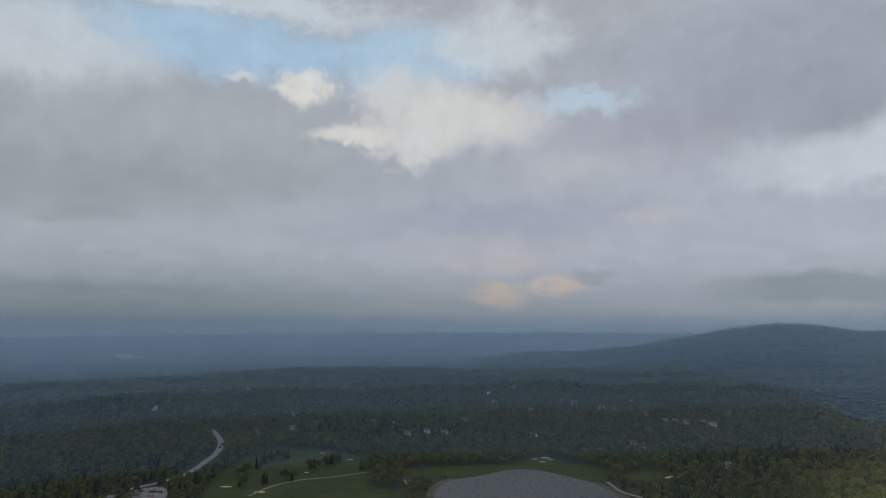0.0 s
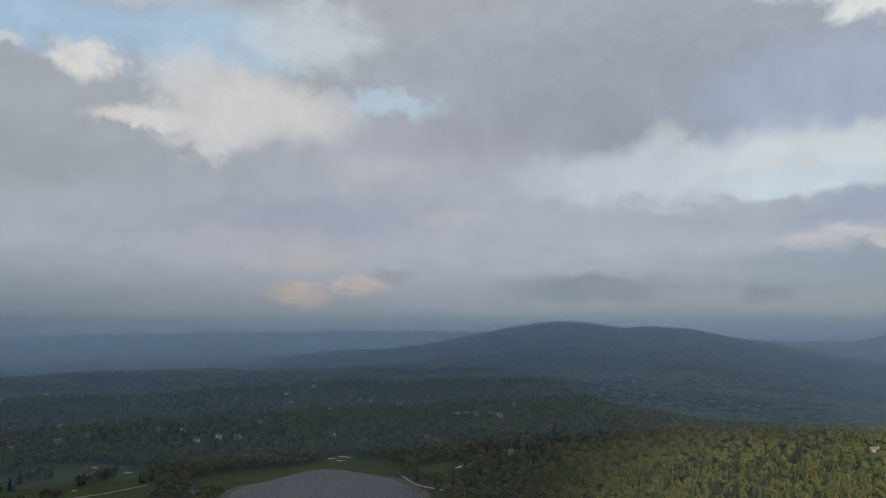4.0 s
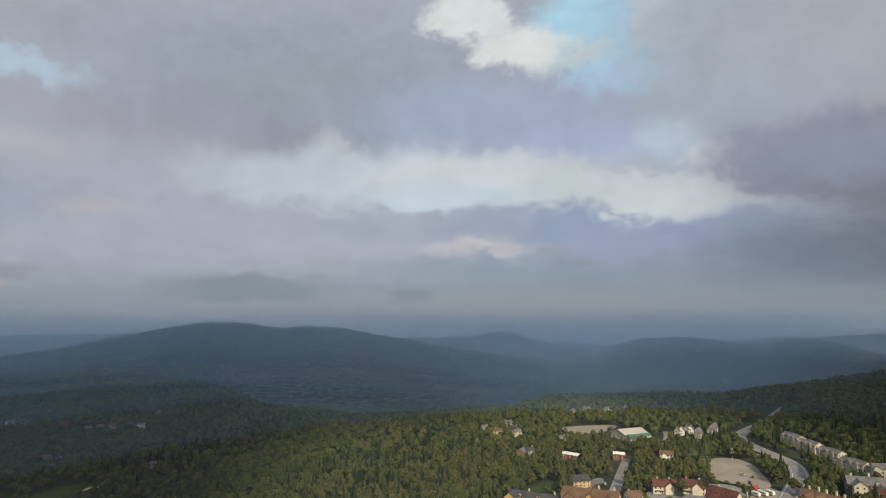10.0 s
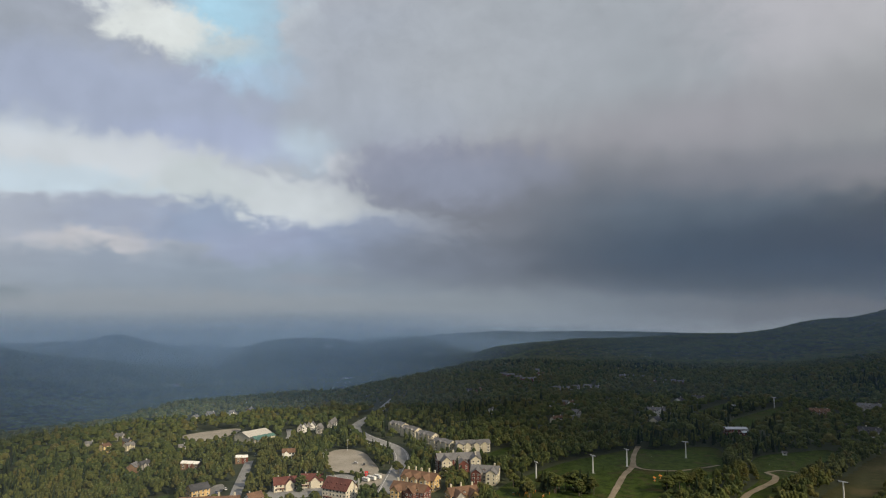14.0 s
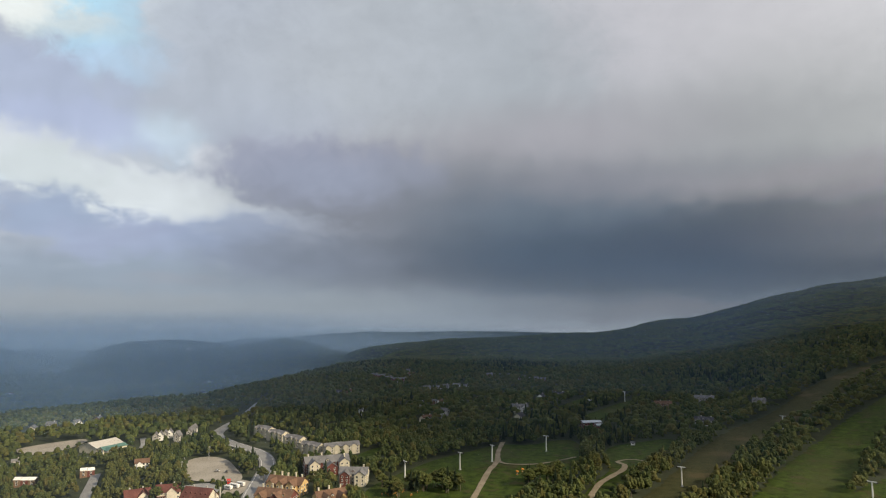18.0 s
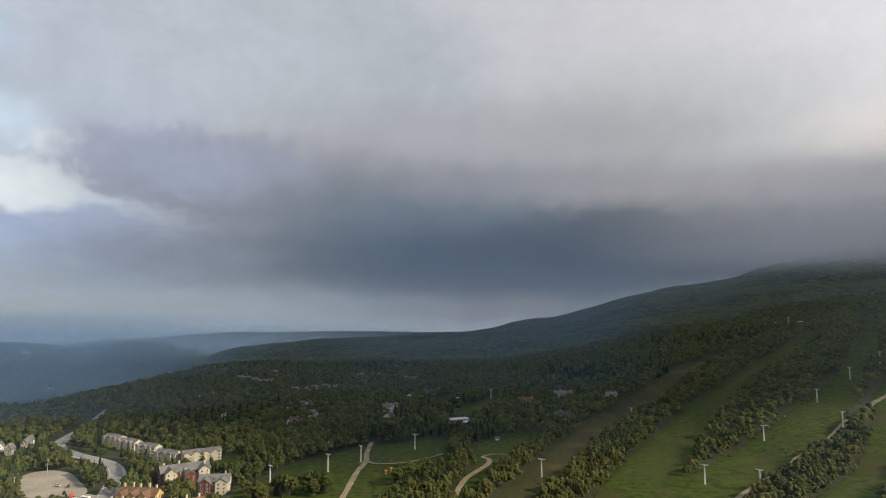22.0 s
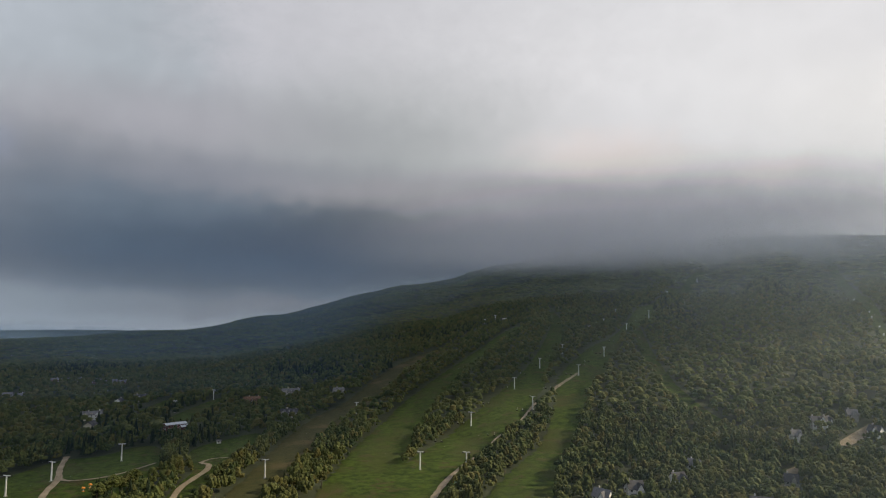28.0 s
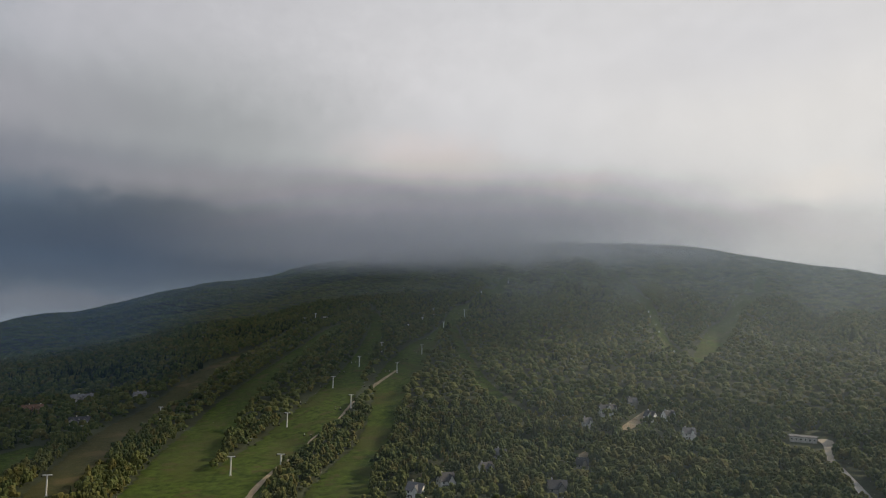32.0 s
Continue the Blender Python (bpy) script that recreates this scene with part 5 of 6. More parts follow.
def roof_slabs(bm, x0, x1, y0, y1, z1, rise, over=0.6, thick=0.35):
    """Two sloping slabs with eaves, meeting at a ridge along x."""
    ym, half = (y0 + y1) / 2, (y1 - y0) / 2
    k = rise / half
    for s in (-1, 1):
        e, z = ym + s * (half + over), z1 - k * over + 0.06
        r = z1 + rise + 0.06
        c = [(x0 - over, e, z), (x1 + over, e, z), (x1 + over, ym, r), (x0 - over, ym, r)]
        lo = [bm.verts.new(p) for p in c]
        hi = [bm.verts.new((p[0], p[1], p[2] + thick)) for p in c]
        lo2, hi2 = (lo, hi) if s < 0 else (lo[::-1], hi[::-1])
        bm.faces.new(lo2[::-1]), bm.faces.new(hi2)
        for i in range(4):
            j = (i + 1) % 4
            bm.faces.new((lo2[i], lo2[j], hi2[j], hi2[i]))


def turned(bm, angle, x=0.0, y=0.0):
    bmesh.ops.transform(bm, matrix=Matrix.Translation((x, y, 0)) @ Matrix.Rotation(angle, 4, "Z"), verts=bm.verts[:])
    return bm


SHARED = {}


def shared_window(w, h, frame_mat):
    """A framed pane with a cross bar, made once for each size."""
    key = (w, h, frame_mat.name)
    if key not in SHARED:
        bm = bmesh.new()
        for x0, x1, z0, z1 in ((-w / 2 - 0.12, -w / 2, -h / 2 - 0.12, h / 2 + 0.12), (w / 2, w / 2 + 0.12, -h / 2 - 0.12, h / 2 + 0.12), (-w / 2, w / 2, h / 2, h / 2 + 0.12), (-w / 2, w / 2, -h / 2 - 0.12, -h / 2)):
            box(bm, x0, x1, -0.12, 0.02, z0, z1)
        n = len(bm.faces)
        box(bm, -w / 2, w / 2, -0.05, 0.02, -h / 2, h / 2)
        me = bpy.data.meshes.new("window")
        bm.to_mesh(me)
        bm.free()
        me.materials.append(frame_mat)
        me.materials.append(GLASS)
        for f in me.polygons[n:]:
            f.material_index = 1
        SHARED[key] = me
    return SHARED[key]


def window(parent, x, y, z, turn, w=1.2, h=1.5, frame_mat=None):
    f = new("window", shared_window(w, h, frame_mat or WHITE))
    f.parent = parent
    f.matrix_local = pose(x, y, z, 0, 0, turn)


def chimney(parent, x, y, z0, z1, mat, size=0.9):
    bm = bmesh.new()
    box(bm, x - size / 2, x + size / 2, y - size / 2, y + size / 2, z0, z1)
    box(bm, x - size / 2 - 0.12, x + size / 2 + 0.12, y - size / 2 - 0.12, y + size / 2 + 0.12, z1, z1 + 0.25)
    box(bm, x - 0.2, x + 0.2, y - 0.2, y + 0.2, z1 + 0.25, z1 + 0.6)
    part("chimney", bm, mat, parent)


def wing(ob, x, y, turn, w, d, floors, rise, wall, roof, windows=True, frame_mat=None, base=3.0, storey=2.9, skip=()):
    """One gabled block of a building: ridge along its own x. Windows on all four sides."""
    a = radians(turn)
    h = floors * storey
    bm = bmesh.new()
    gabled(bm, -w / 2, w / 2, -d / 2, d / 2, -base, h, rise)
    part("wall", turned(bm, a, x, y), wall, ob)
    bm = bmesh.new()
    roof_slabs(bm, -w / 2, w / 2, -d / 2, d / 2, h, rise)
    part("roof", turned(bm, a, x, y), roof, ob)
    if not windows:
        return h
    for side, length, off, t in (("front", w, d / 2, 0), ("back", w, d / 2, 180), ("end", d, w / 2, 90), ("far_end", d, w / 2, 270)):
        if side in skip:
            continue
        n = max(1, int(length / 3.4))
        for fl in range(floors):
            for k in range(n):
                u = (k + 0.5) / n * length - length / 2
                ang = a + radians(t)
                lx, ly = u * math.cos(ang) + (off + 0.01) * math.sin(ang), u * math.sin(ang) - (off + 0.01) * math.cos(ang)
                window(ob, x + lx, y + ly, fl * storey + 1.6, turn + t, 1.2 if k % 2 else 1.5, 1.5, frame_mat)
    return h


def site(name, x, y, turn, label, category, group="", yard=0.0, reach=25.0):
    """An empty at the foot of a building, on the land. turn: degrees, 0 faces the hover point's side."""
    face = math.degrees(math.atan2(x, y))
    ob = new(name)
    ob.matrix_world = pose(x, y, float(ground(x, y)) + 0.6, 0, 0, -face + turn) @ Matrix.Scale(SIZE, 4)
    if yard:
        YARDS.append((x, y, yard, reach * 1.3))
    return tagged(ob, label, category, group)


# ---- buildings ----
def apartment_row(x, y, turn, units, label, wall=None, step=9.0, floors=3, drop=0.0):
    """A row of three-storey units with gabled bays, balconies and set-back ends."""
    wall = wall or CREAM
    ob = site("apartment_block", x, y, turn, label, "apartment building", "apartment rows", units * step / 2 + 3, 20)
    for k in range(units):
        u = (k - (units - 1) / 2) * step
        off = 1.2 if k % 2 else 0.0
        wing(ob, u, off, 0, step + 0.3 - 0.02 * k, 11, floors, 3.0 + 0.1 * (k % 2), wall, GREYROOF, skip=("end", "far_end") if 0 < k < units - 1 else ())
        bm = bmesh.new()
        gabled(bm, -1.3, 1.3, -2.2, 2.2, 0, floors * 2.9 + 0.6, 1.3)
        part("bay", turned(bm, radians(90), u - 2.0, off - 5.6), wall, ob)
        bm = bmesh.new()
        roof_slabs(bm, -1.5, 1.5, -2.2, 2.2, floors * 2.9 + 0.6, 1.3, 0.35, 0.25)
        part("bay_roof", turned(bm, radians(90), u - 2.0, off - 5.7), GREYROOF, ob)
        for fl in range(floors):
            bm = bmesh.new()
            box(bm, u + 0.8, u + 4.0, off - 6.9, off - 5.5, fl * 2.9 + 0.1, fl * 2.9 + 0.3)
            part("balcony", bm, GREYWALL, ob)
            bm = bmesh.new()
            box(bm, u + 0.8, u + 4.0, off - 6.9, off - 6.8, fl * 2.9 + 1.1, fl * 2.9 + 1.25)
            for q in range(7):
                box(bm, u + 0.82 + q * 0.5, u + 0.9 + q * 0.5, off - 6.88, off - 6.82, fl * 2.9 + 0.3, fl * 2.9 + 1.1)
            part("railing", bm, WHITE, ob)
    return ob


def lodge_block(x, y, turn, label, wall, trim, roof, wings, chimneys, floors=3):
    """A rambling lodge: crossing gabled wings, chimneys and dormers."""
    big = max(abs(w[0]) + w[3] / 2 for w in wings)
    ob = site("lodge", x, y, turn, label, "lodge", "", big + 2, 22)
    for k, (wx, wy, wt, ww, wd, wf, rise) in enumerate(wings):
        h = wing(ob, wx, wy, wt, ww, wd, wf, rise + 0.07 * k, wall if k % 2 == 0 else trim, roof, storey=2.9 + 0.03 * k)
    for cx, cy, cz in chimneys:
        chimney(ob, cx, cy, cz - 3.5, cz, CREAM if trim is not CREAM else STUCCO, 1.2)
    w0 = wings[0]
    for k in range(3):
        bm = bmesh.new()
        u = (k - 1) * w0[3] * 0.3
        gabled(bm, -1.6, 1.6, -1.1, 1.1, 0, 1.3, 0.9)
        bmesh.ops.translate(bm, verts=bm.verts[:], vec=(0, 0, w0[5] * 2.9 + 0.5))
        part("dormer", turned(bm, radians(90), w0[0] + u, w0[1] - w0[4] * 0.3), trim, ob)
        bm = bmesh.new()
        roof_slabs(bm, -1.7, 1.7, -1.1, 1.1, w0[5] * 2.9 + 1.8, 0.9, 0.3, 0.2)
        part("dormer_roof", turned(bm, radians(90), w0[0] + u, w0[1] - w0[4] * 0.3), roof, ob)
        window(ob, w0[0] + u, w0[1] - w0[4] * 0.3 - 1.62, w0[5] * 2.9 + 1.1, 0, 1.1, 0.9)
    return ob


def village_house(x, y, turn, w, d, floors, rise, wall, roof, label, chimneys=1, cross=True, name="village_house", yard=True, group="", porch=True, reach=34):
    ob = site(name, x, y, turn, label, "house", group, max(w, d) / 2 + 2 if yard else 0, reach)
    h = wing(ob, 0, 0, 0, w, d, floors, rise, wall, roof)
    if cross:
        wing(ob, w * 0.18, -d * 0.3, 90, d * 0.75, w * 0.38, floors, rise * 0.8, wall, roof, skip=("back", "far_end"))
    for k in range(chimneys):
        chimney(ob, (-0.28 + 0.5 * k) * w, d * 0.12, h, h + rise + 1.0, CONCRETE)
    bm = bmesh.new()
    box(bm, -w * 0.12 - 0.5, -w * 0.12 + 0.5, -d / 2 - 0.06, -d / 2 + 0.1, 0, 2.1)
    part("door", bm, BROWNWALL, ob)
    if porch:
        bm = bmesh.new()
        box(bm, -w * 0.42, -w * 0.05, -d / 2 - 1.8, -d / 2, 2.5, 2.7)
        part("porch_roof", bm, roof, ob)
        for px in (-w * 0.4, -w * 0.07):
            bm = bmesh.new()
            tube(bm, (px, -d / 2 - 1.65, -1), (px, -d / 2 - 1.65, 2.5), 0.1, 0.1, 6)
            part("post", bm, WHITE, ob)
    return ob


def make_village():
    apartment_row(616.5, 93.3, 14, 4, "cream three-storey apartment block with grey gabled roof")
    for k, (x, y, t) in enumerate(((715.5, 191.7, -52), (687.2, 170.1, -50), (657.5, 145.8, -48), (621.0, 121.5, -44))):
        apartment_row(x, y, t, 3, "cream apartment block with grey shingle roof stepping downhill", step=8.4)
    lodge_block(542.7, 94.5, 12, "large dark red and cream lodge with grey roofs", REDWALL, CREAM, GREYROOF, ((0, 0, 0, 40, 14, 4, 4.5), (-13, -7, 90, 15, 9, 4, 3.5), (2, -8, 90, 15, 10, 3, 3.5), (14, -6, 90, 14, 9, 4, 3.2)), ((-16, 2, 17.5), (-4, 2, 18.2), (9, 2, 18.0), (16, -3, 17.0)))
    lodge_block(513.0, 67.5, -10, "cream and red lodge wing with grey shingle roof", CREAM, REDWALL, GREYROOF, ((0, 0, 0, 24, 13, 3, 4.0), (-6, -6, 90, 13, 8, 3, 3.0), (7, -6, 90, 14, 9, 3, 3.0)), ((-8, 2, 14.5), (8, 1, 14.5)), 3)
    lodge_block(488.7, 113.4, -32, "ochre timber condominium with brown roof and pale chimneys", OCHRE, OCHRE, BROWNROOF, ((0, 0, 0, 32, 12, 3, 4.5), (-9, -5, 90, 13, 7, 3, 3.4), (0, -5, 90, 13, 7, 3, 3.5), (9, -5, 90, 13, 7, 3, 3.6)), ((-13, 1, 15.5), (-7, 3, 15.8), (0, 1, 15.6), (6, 3, 15.8), (13, 1, 15.2)))
    lodge_block(456.3, 113.4, -30, "dark red condominium with brown roof and pale chimneys", REDWALL, OCHRE, BROWNROOF, ((0, 0, 0, 30, 12, 3, 4.5), (-8, -5, 90, 13, 7, 3, 3.4), (5, -5, 90, 13, 7, 3, 3.5)), ((-12, 1, 15.5), (-5, 3, 15.6), (4, 1, 15.4), (12, 2, 15.2)))
    lodge_block(459.0, 77.0, 24, "ochre and grey condominium with steep brown roof", OCHRE, GREYWALL, BROWNROOF, ((0, 0, 0, 24, 12, 2, 4.5), (-6, -5, 90, 13, 7, 2, 3.6), (6, -5, 90, 13, 7, 2, 3.4)), ((-9, 1, 12.6), (0, 2, 12.8), (9, 1, 12.4)))
    village_house(475.2, 217.4, 8, 19, 11, 2, 4.6, STUCCO, REDROOF, "white stucco house with maroon roof and balconies", 2)
    village_house(486.0, 199.8, -6, 20, 11, 2, 4.6, STUCCO, REDROOF, "white stucco house with maroon roof by the yard", 2)
    ob = village_house(456.3, 166.1, -38, 24, 15, 3, 7.0, STUCCO, REDROOF, "tall white stucco inn with steep maroon roof", 3, cross=False)
    for k in range(5):
        for row in range(2):
            bm = bmesh.new()
            gabled(bm, -1.2, 1.2, -0.8, 0.8, 0, 1.1, 0.6)
            bmesh.ops.translate(bm, verts=bm.verts[:], vec=(0, 0, 9.0 + row * 2.6))
            part("dormer", turned(bm, radians(90), -9 + k * 4.5, -5.6 + row * 2.4), REDROOF, ob)
    village_house(461.7, 282.2, 25, 16, 12, 2, 3.8, OCHRE, DARKROOF, "timber barn with charcoal roof and stone gable", 0, cross=False, name="barn")
    lodge_block(405.0, 280.8, -20, "long ochre building with charcoal shingle roof", OCHRE, OCHRE, DARKROOF, ((0, 0, 0, 52, 11, 2, 3.2), (-22, -5, 90, 14, 9, 2, 3.4), (16, -4, 90, 13, 9, 2, 3.0)), ((-10, 2, 10.5), (12, 2, 10.5)), 2)
    lodge_block(417.2, 245.7, -12, "brown-roofed timber hotel with many gables", OCHRE, BROWNWALL, BROWNROOF, ((0, 0, 0, 44, 15, 3, 5.0), (-14, -6, 90, 16, 10, 3, 4.2), (2, -6, 90, 17, 10, 3, 4.4), (16, -5, 90, 15, 9, 3, 4.0)), ((-10, 3, 15.6), (6, 3, 15.8), (18, 3, 15.4)))
    village_house(438.8, 224.1, 30, 12, 9, 2, 3.6, WHITE, BROWNROOF, "white gabled house with brown roof beside the hotel", 1, cross=False)
    # school with a pale hall
    ob = site("school", 666.1, 342.5, 38, "school hall with pale flat roof and green-roofed wing", "school", "", 24, 34)
    bm = bmesh.new()
    gabled(bm, -17, 17, -14, 14, -3, 5.0, 4.6)
    part("wall", bm, CREAM, ob)
    bm = bmesh.new()
    roof_slabs(bm, -17, 17, -14, 14, 5.0, 4.6, 0.8, 0.4)
    part("roof", bm, PALEROOF, ob)
    wing(ob, -2, -20, 0, 30, 9, 1, 2.2, CREAM, GREENROOF, storey=4.4)
    wing(ob, -12, -26, 90, 9, 8, 1, 2.0, STUCCO, GREENROOF, storey=3.6, skip=("back",))
    # staggered town houses
    for x, y, t, n in ((706.9, 294.8, 60, 4), (707.4, 271.4, -20, 2), (733.1, 268.7, 10, 4)):
        for k in range(n):
            a = radians(90 - t) * 0.6
            village_house(x + k * 7.0 * math.sin(a + 0.9) - 8, y - k * 6.5 * math.cos(a + 0.9) + 8, 70 + t * 0.2, 9, 6.0, 2, 4.0, WHITE if k % 2 else GREYWALL, GREYROOF, "pale town house with steep grey roof in a staggered row", 0, cross=False, name="town_house", group="staggered town houses", porch=False)
    village_house(597.6, 471.8, 35, 9, 9, 3, 2.2, YELLOW, BROWNROOF, "tall yellow house standing in the forest", 1, cross=False)
    for x, y, n, t in ((541.1, 338.6, 3, -22), (562.3, 297.3, 2, 0)):
        ob = site("flat_roofed_units", x, y, t, "red-brown units with white snow-guard roofs among trees", "house", "", 12, 30)
        for k in range(n):
            bm = bmesh.new()
            box(bm, -9 + k * 6.2, -9 + k * 6.2 + 6.0, -4, 4, -2, 5.4 - 0.3 * k)
            part("wall", bm, REDWALL if k % 2 else BROWNWALL, ob)
            bm = bmesh.new()
            roof_slabs(bm, -9 + k * 6.2 + 0.3, -9 + k * 6.2 + 5.7, -4, 4, 5.4 - 0.3 * k, 1.6, 0.3, 0.3)
            part("roof", bm, WHITE, ob)
            for fl in range(2):
                window(ob, -6 + k * 6.2, -4.02, 1.5 + 2.4 * fl, 0, 1.6, 1.4)
    # ski lodge with a long metal roof
    ob = site("ski_lodge", 734.9, -166.9, 22, "red ski lodge with long pale metal roof", "lodge", "", 16, 36)
    wing(ob, 0, 0, 0, 24, 11, 2, 1.6, REDWALL, TINROOF)
    wing(ob, 8, -7, 0, 8, 6, 1, 1.4, REDWALL, TINROOF)
    bm = bmesh.new()
    box(bm, -11, 5, -9, -5.5, 2.4, 2.7)
    part("deck", bm, BROWNWALL, ob)
    for k in range(5):
        bm = bmesh.new()
        tube(bm, (-10.5 + 3.7 * k, -8.8, -3), (-10.5 + 3.7 * k, -8.8, 2.4), 0.15, 0.15, 6)
        part("post", bm, BROWNWALL, ob)
    # large chalets above the meadow
    for x, y, t, w, wall, roof, label in ((869.3, -294.2, 0, 24, BROWNWALL, BROWNROOF, "large brown timber chalet with several gables"), (927.3, -372.6, 8, 30, GREYWALL, GREYROOF, "wide grey chalet with dormers on a lawn"), (740.5, -296.2, -8, 22, GREYWALL, DARKROOF, "grey chalet with tall gable windows and deck"), (846.0, -410.7, 5, 17, GREYWALL, GREYROOF, "grey shingled chalet among trees"), (991.7, -176.2, 0, 22, GREYWALL, DARKROOF, "grey stone chalet on the wooded slope"), (859.4, -102.5, 0, 24, WHITE, GREYROOF, "rambling white house with many gables")):
        lodge_block(x, y, t, label, wall, CREAM if wall is WHITE else wall, roof, ((0, 0, 0, w, 11, 2, 3.8), (-w * 0.3, -5, 90, 12, 8, 2, 3.4), (w * 0.28, -5, 90, 11, 7, 2, 3.0)), ((-w * 0.15, 1, 10.8), (w * 0.38, 1, 10.4)), 2)
    walls = (WHITE, GREYWALL, CREAM, BROWNWALL, GREYWALL)
    tones = {WHITE.name: "white", GREYWALL.name: "grey", CREAM.name: "cream", BROWNWALL.name: "brown", REDWALL.name: "dark red"}
    roofs = (GREYROOF, DARKROOF, GREYROOF, BROWNROOF)
    rng = random.Random(11)
    for group, homes in (("homes north of the pond", HOMES_NORTH), ("homes on the hillside", HOMES_HILLSIDE), ("homes in the valley", HOMES_VALLEY), ("homes on the slope", HOMES_SLOPE), ("hamlet on the valley floor", VALLEY_HAMLET), ("farms on the far plain", PLAIN_FARMS)):
        for x, y, w in homes:
            wall, roof = rng.choice(walls), rng.choice(roofs)
            small_house(x, y, rng.choice((-35, -15, 0, 20, 40, 70)), w * 0.9, w * 0.56, 2, wall, roof, tones[wall.name] + " house with pitched roof half hidden by trees", group, rng.random() < 0.5)
    for row, wall in ((ROW_RIDGE, REDWALL), (ROW_LONG, BROWNWALL), (ROW_BEND, GREYWALL)):
        for k, (x, y) in enumerate(row):
            small_house(x, y, rng.choice((-12, -4, 8)), 14, 8, 2, wall, GREYROOF, tones[wall.name] + " town house in a long row on the wooded slope", "long rows of town houses", k % 2 == 0)
    for k, (x, y, w) in enumerate(CHALETS):
        village_house(x, y, (-30, 25, 35, -20, 30, 60, 20, -30, 40, 20, 10, 0, 30)[k], w, w * 0.72, 2, 4.6, WHITE if k not in (6, 10, 11) else GREYWALL, DARKROOF if k % 3 else GREYROOF, "white chalet with steep dark roof among broadleaf trees" if k not in (6, 10, 11) else "grey chalet with steep roof among broadleaf trees", 1, name="chalet", reach=12, group="chalets at the foot of the mountain")
    # ridge-top lodge far off, station, huts
    ob = site("hilltop_lodge", 1280.9, 3652.6, 0, "long pale building near the hilltop", "lodge", "", 40, 60)
    wing(ob, 0, 0, 0, 56, 16, 2, 4, GREYWALL, PALEROOF, windows=False, storey=5)
    ob = site("lift_station", 1097.3, -935.0, 10, "pale chairlift top station on the trail crest", "lift station", "", 12, 30)
    wing(ob, 0, 0, 0, 12, 8, 1, 2.0, GREYWALL, PALEROOF, storey=4.5)
    ob = site("snowmaking_hut", 631.7, -183.5, 0, "small white hut on the meadow", "hut")
    wing(ob, 0, 0, 0, 4, 3, 1, 0.9, WHITE, GREYROOF, storey=2.2, base=1)
    ob = site("base_building", 114.1, -612.6, 0, "low grey flat-roofed building beside the road", "building", "", 16, 30)
    wing(ob, 0, 0, 0, 22, 8, 1, 0.8, CONCRETE, GREYROOF, storey=4.0)


def small_house(x, y, turn, w, d, floors, wall, roof, label, group, stack):
    """A modest house: walls, roof, a few windows, perhaps a porch gable and a chimney."""
    ob = site("house", x, y, turn, label, "house", group, w / 2 + 2, 26)
    bm = bmesh.new()
    gabled(bm, -w / 2, w / 2, -d / 2, d / 2, -3, floors * 2.8, d * 0.38)
    part("wall", bm, wall, ob)
    bm = bmesh.new()
    roof_slabs(bm, -w / 2, w / 2, -d / 2, d / 2, floors * 2.8, d * 0.38)
    part("roof", bm, roof, ob)
    bm = bmesh.new()
    gabled(bm, -d * 0.36, d * 0.3, -w * 0.16, w * 0.16, -3, floors * 2.8 - 0.4, w * 0.15)
    part("gable", turned(bm, radians(90), -w * 0.18, -d * 0.32), wall, ob)
    bm = bmesh.new()
    roof_slabs(bm, -d * 0.36, d * 0.3, -w * 0.16, w * 0.16, floors * 2.8 - 0.4, w * 0.15, 0.4, 0.3)
    part("gable_roof", turned(bm, radians(90), -w * 0.18, -d * 0.32), roof, ob)
    for fl in range(floors):
        for u in (0.12, 0.36):
            window(ob, w * u, -d / 2 - 0.01, fl * 2.8 + 1.5, 0, 1.5, 1.5)
        window(ob, w / 2 + 0.01, 0, fl * 2.8 + 1.5, 90, 1.5, 1.5)
    if stack:
        chimney(ob, w * 0.3, 0, floors * 2.8, floors * 2.8 + d * 0.38 + 1.2, CONCRETE)


make_village()


# ---- lifts, vehicles and small things ----
def lift_tower(height, arm):
    ob = new("lift_tower")
    bm = bmesh.new()
    tube(bm, (0, 0, -1.5), (0, 0, height), 0.62, 0.42, 10)
    part("pole", bm, STEEL, ob)
    bm = bmesh.new()
    box(bm, -arm, arm, -0.22, 0.22, height - 0.1, height + 0.45)
    part("crossarm", bm, STEEL, ob)
    for s in (-1, 1):
        bm = bmesh.new()
        box(bm, s * arm - 0.2, s * arm + 0.2, -1.6, 1.6, height - 0.65, height - 0.25)
        for k in range(4):
            tube(bm, (s * arm - 0.3, -1.2 + 0.8 * k, height - 0.2), (s * arm + 0.3, -1.2 + 0.8 * k, height - 0.2), 0.3, 0.3, 8)
        part("sheave_train", bm, RUBBER, ob)
    bm = bmesh.new()
    for s in (-0.25, 0.25):
        tube(bm, (s, -0.7, 0), (s, -0.55, height), 0.04, 0.04, 4)
    for k in range(int(height / 0.6)):
        box(bm, -0.25, 0.25, -0.68, -0.62, 0.5 + 0.6 * k, 0.55 + 0.6 * k)
    part("ladder", bm, STEEL, ob)
    bm = bmesh.new()
    box(bm, -0.9, 0.9, -0.9, 0.9, -1.5, 0.25)
    part("footing", bm, CONCRETE, ob)
    return tagged(ob, "grey steel chairlift tower with crossarm", "lift tower", "chairlift towers")


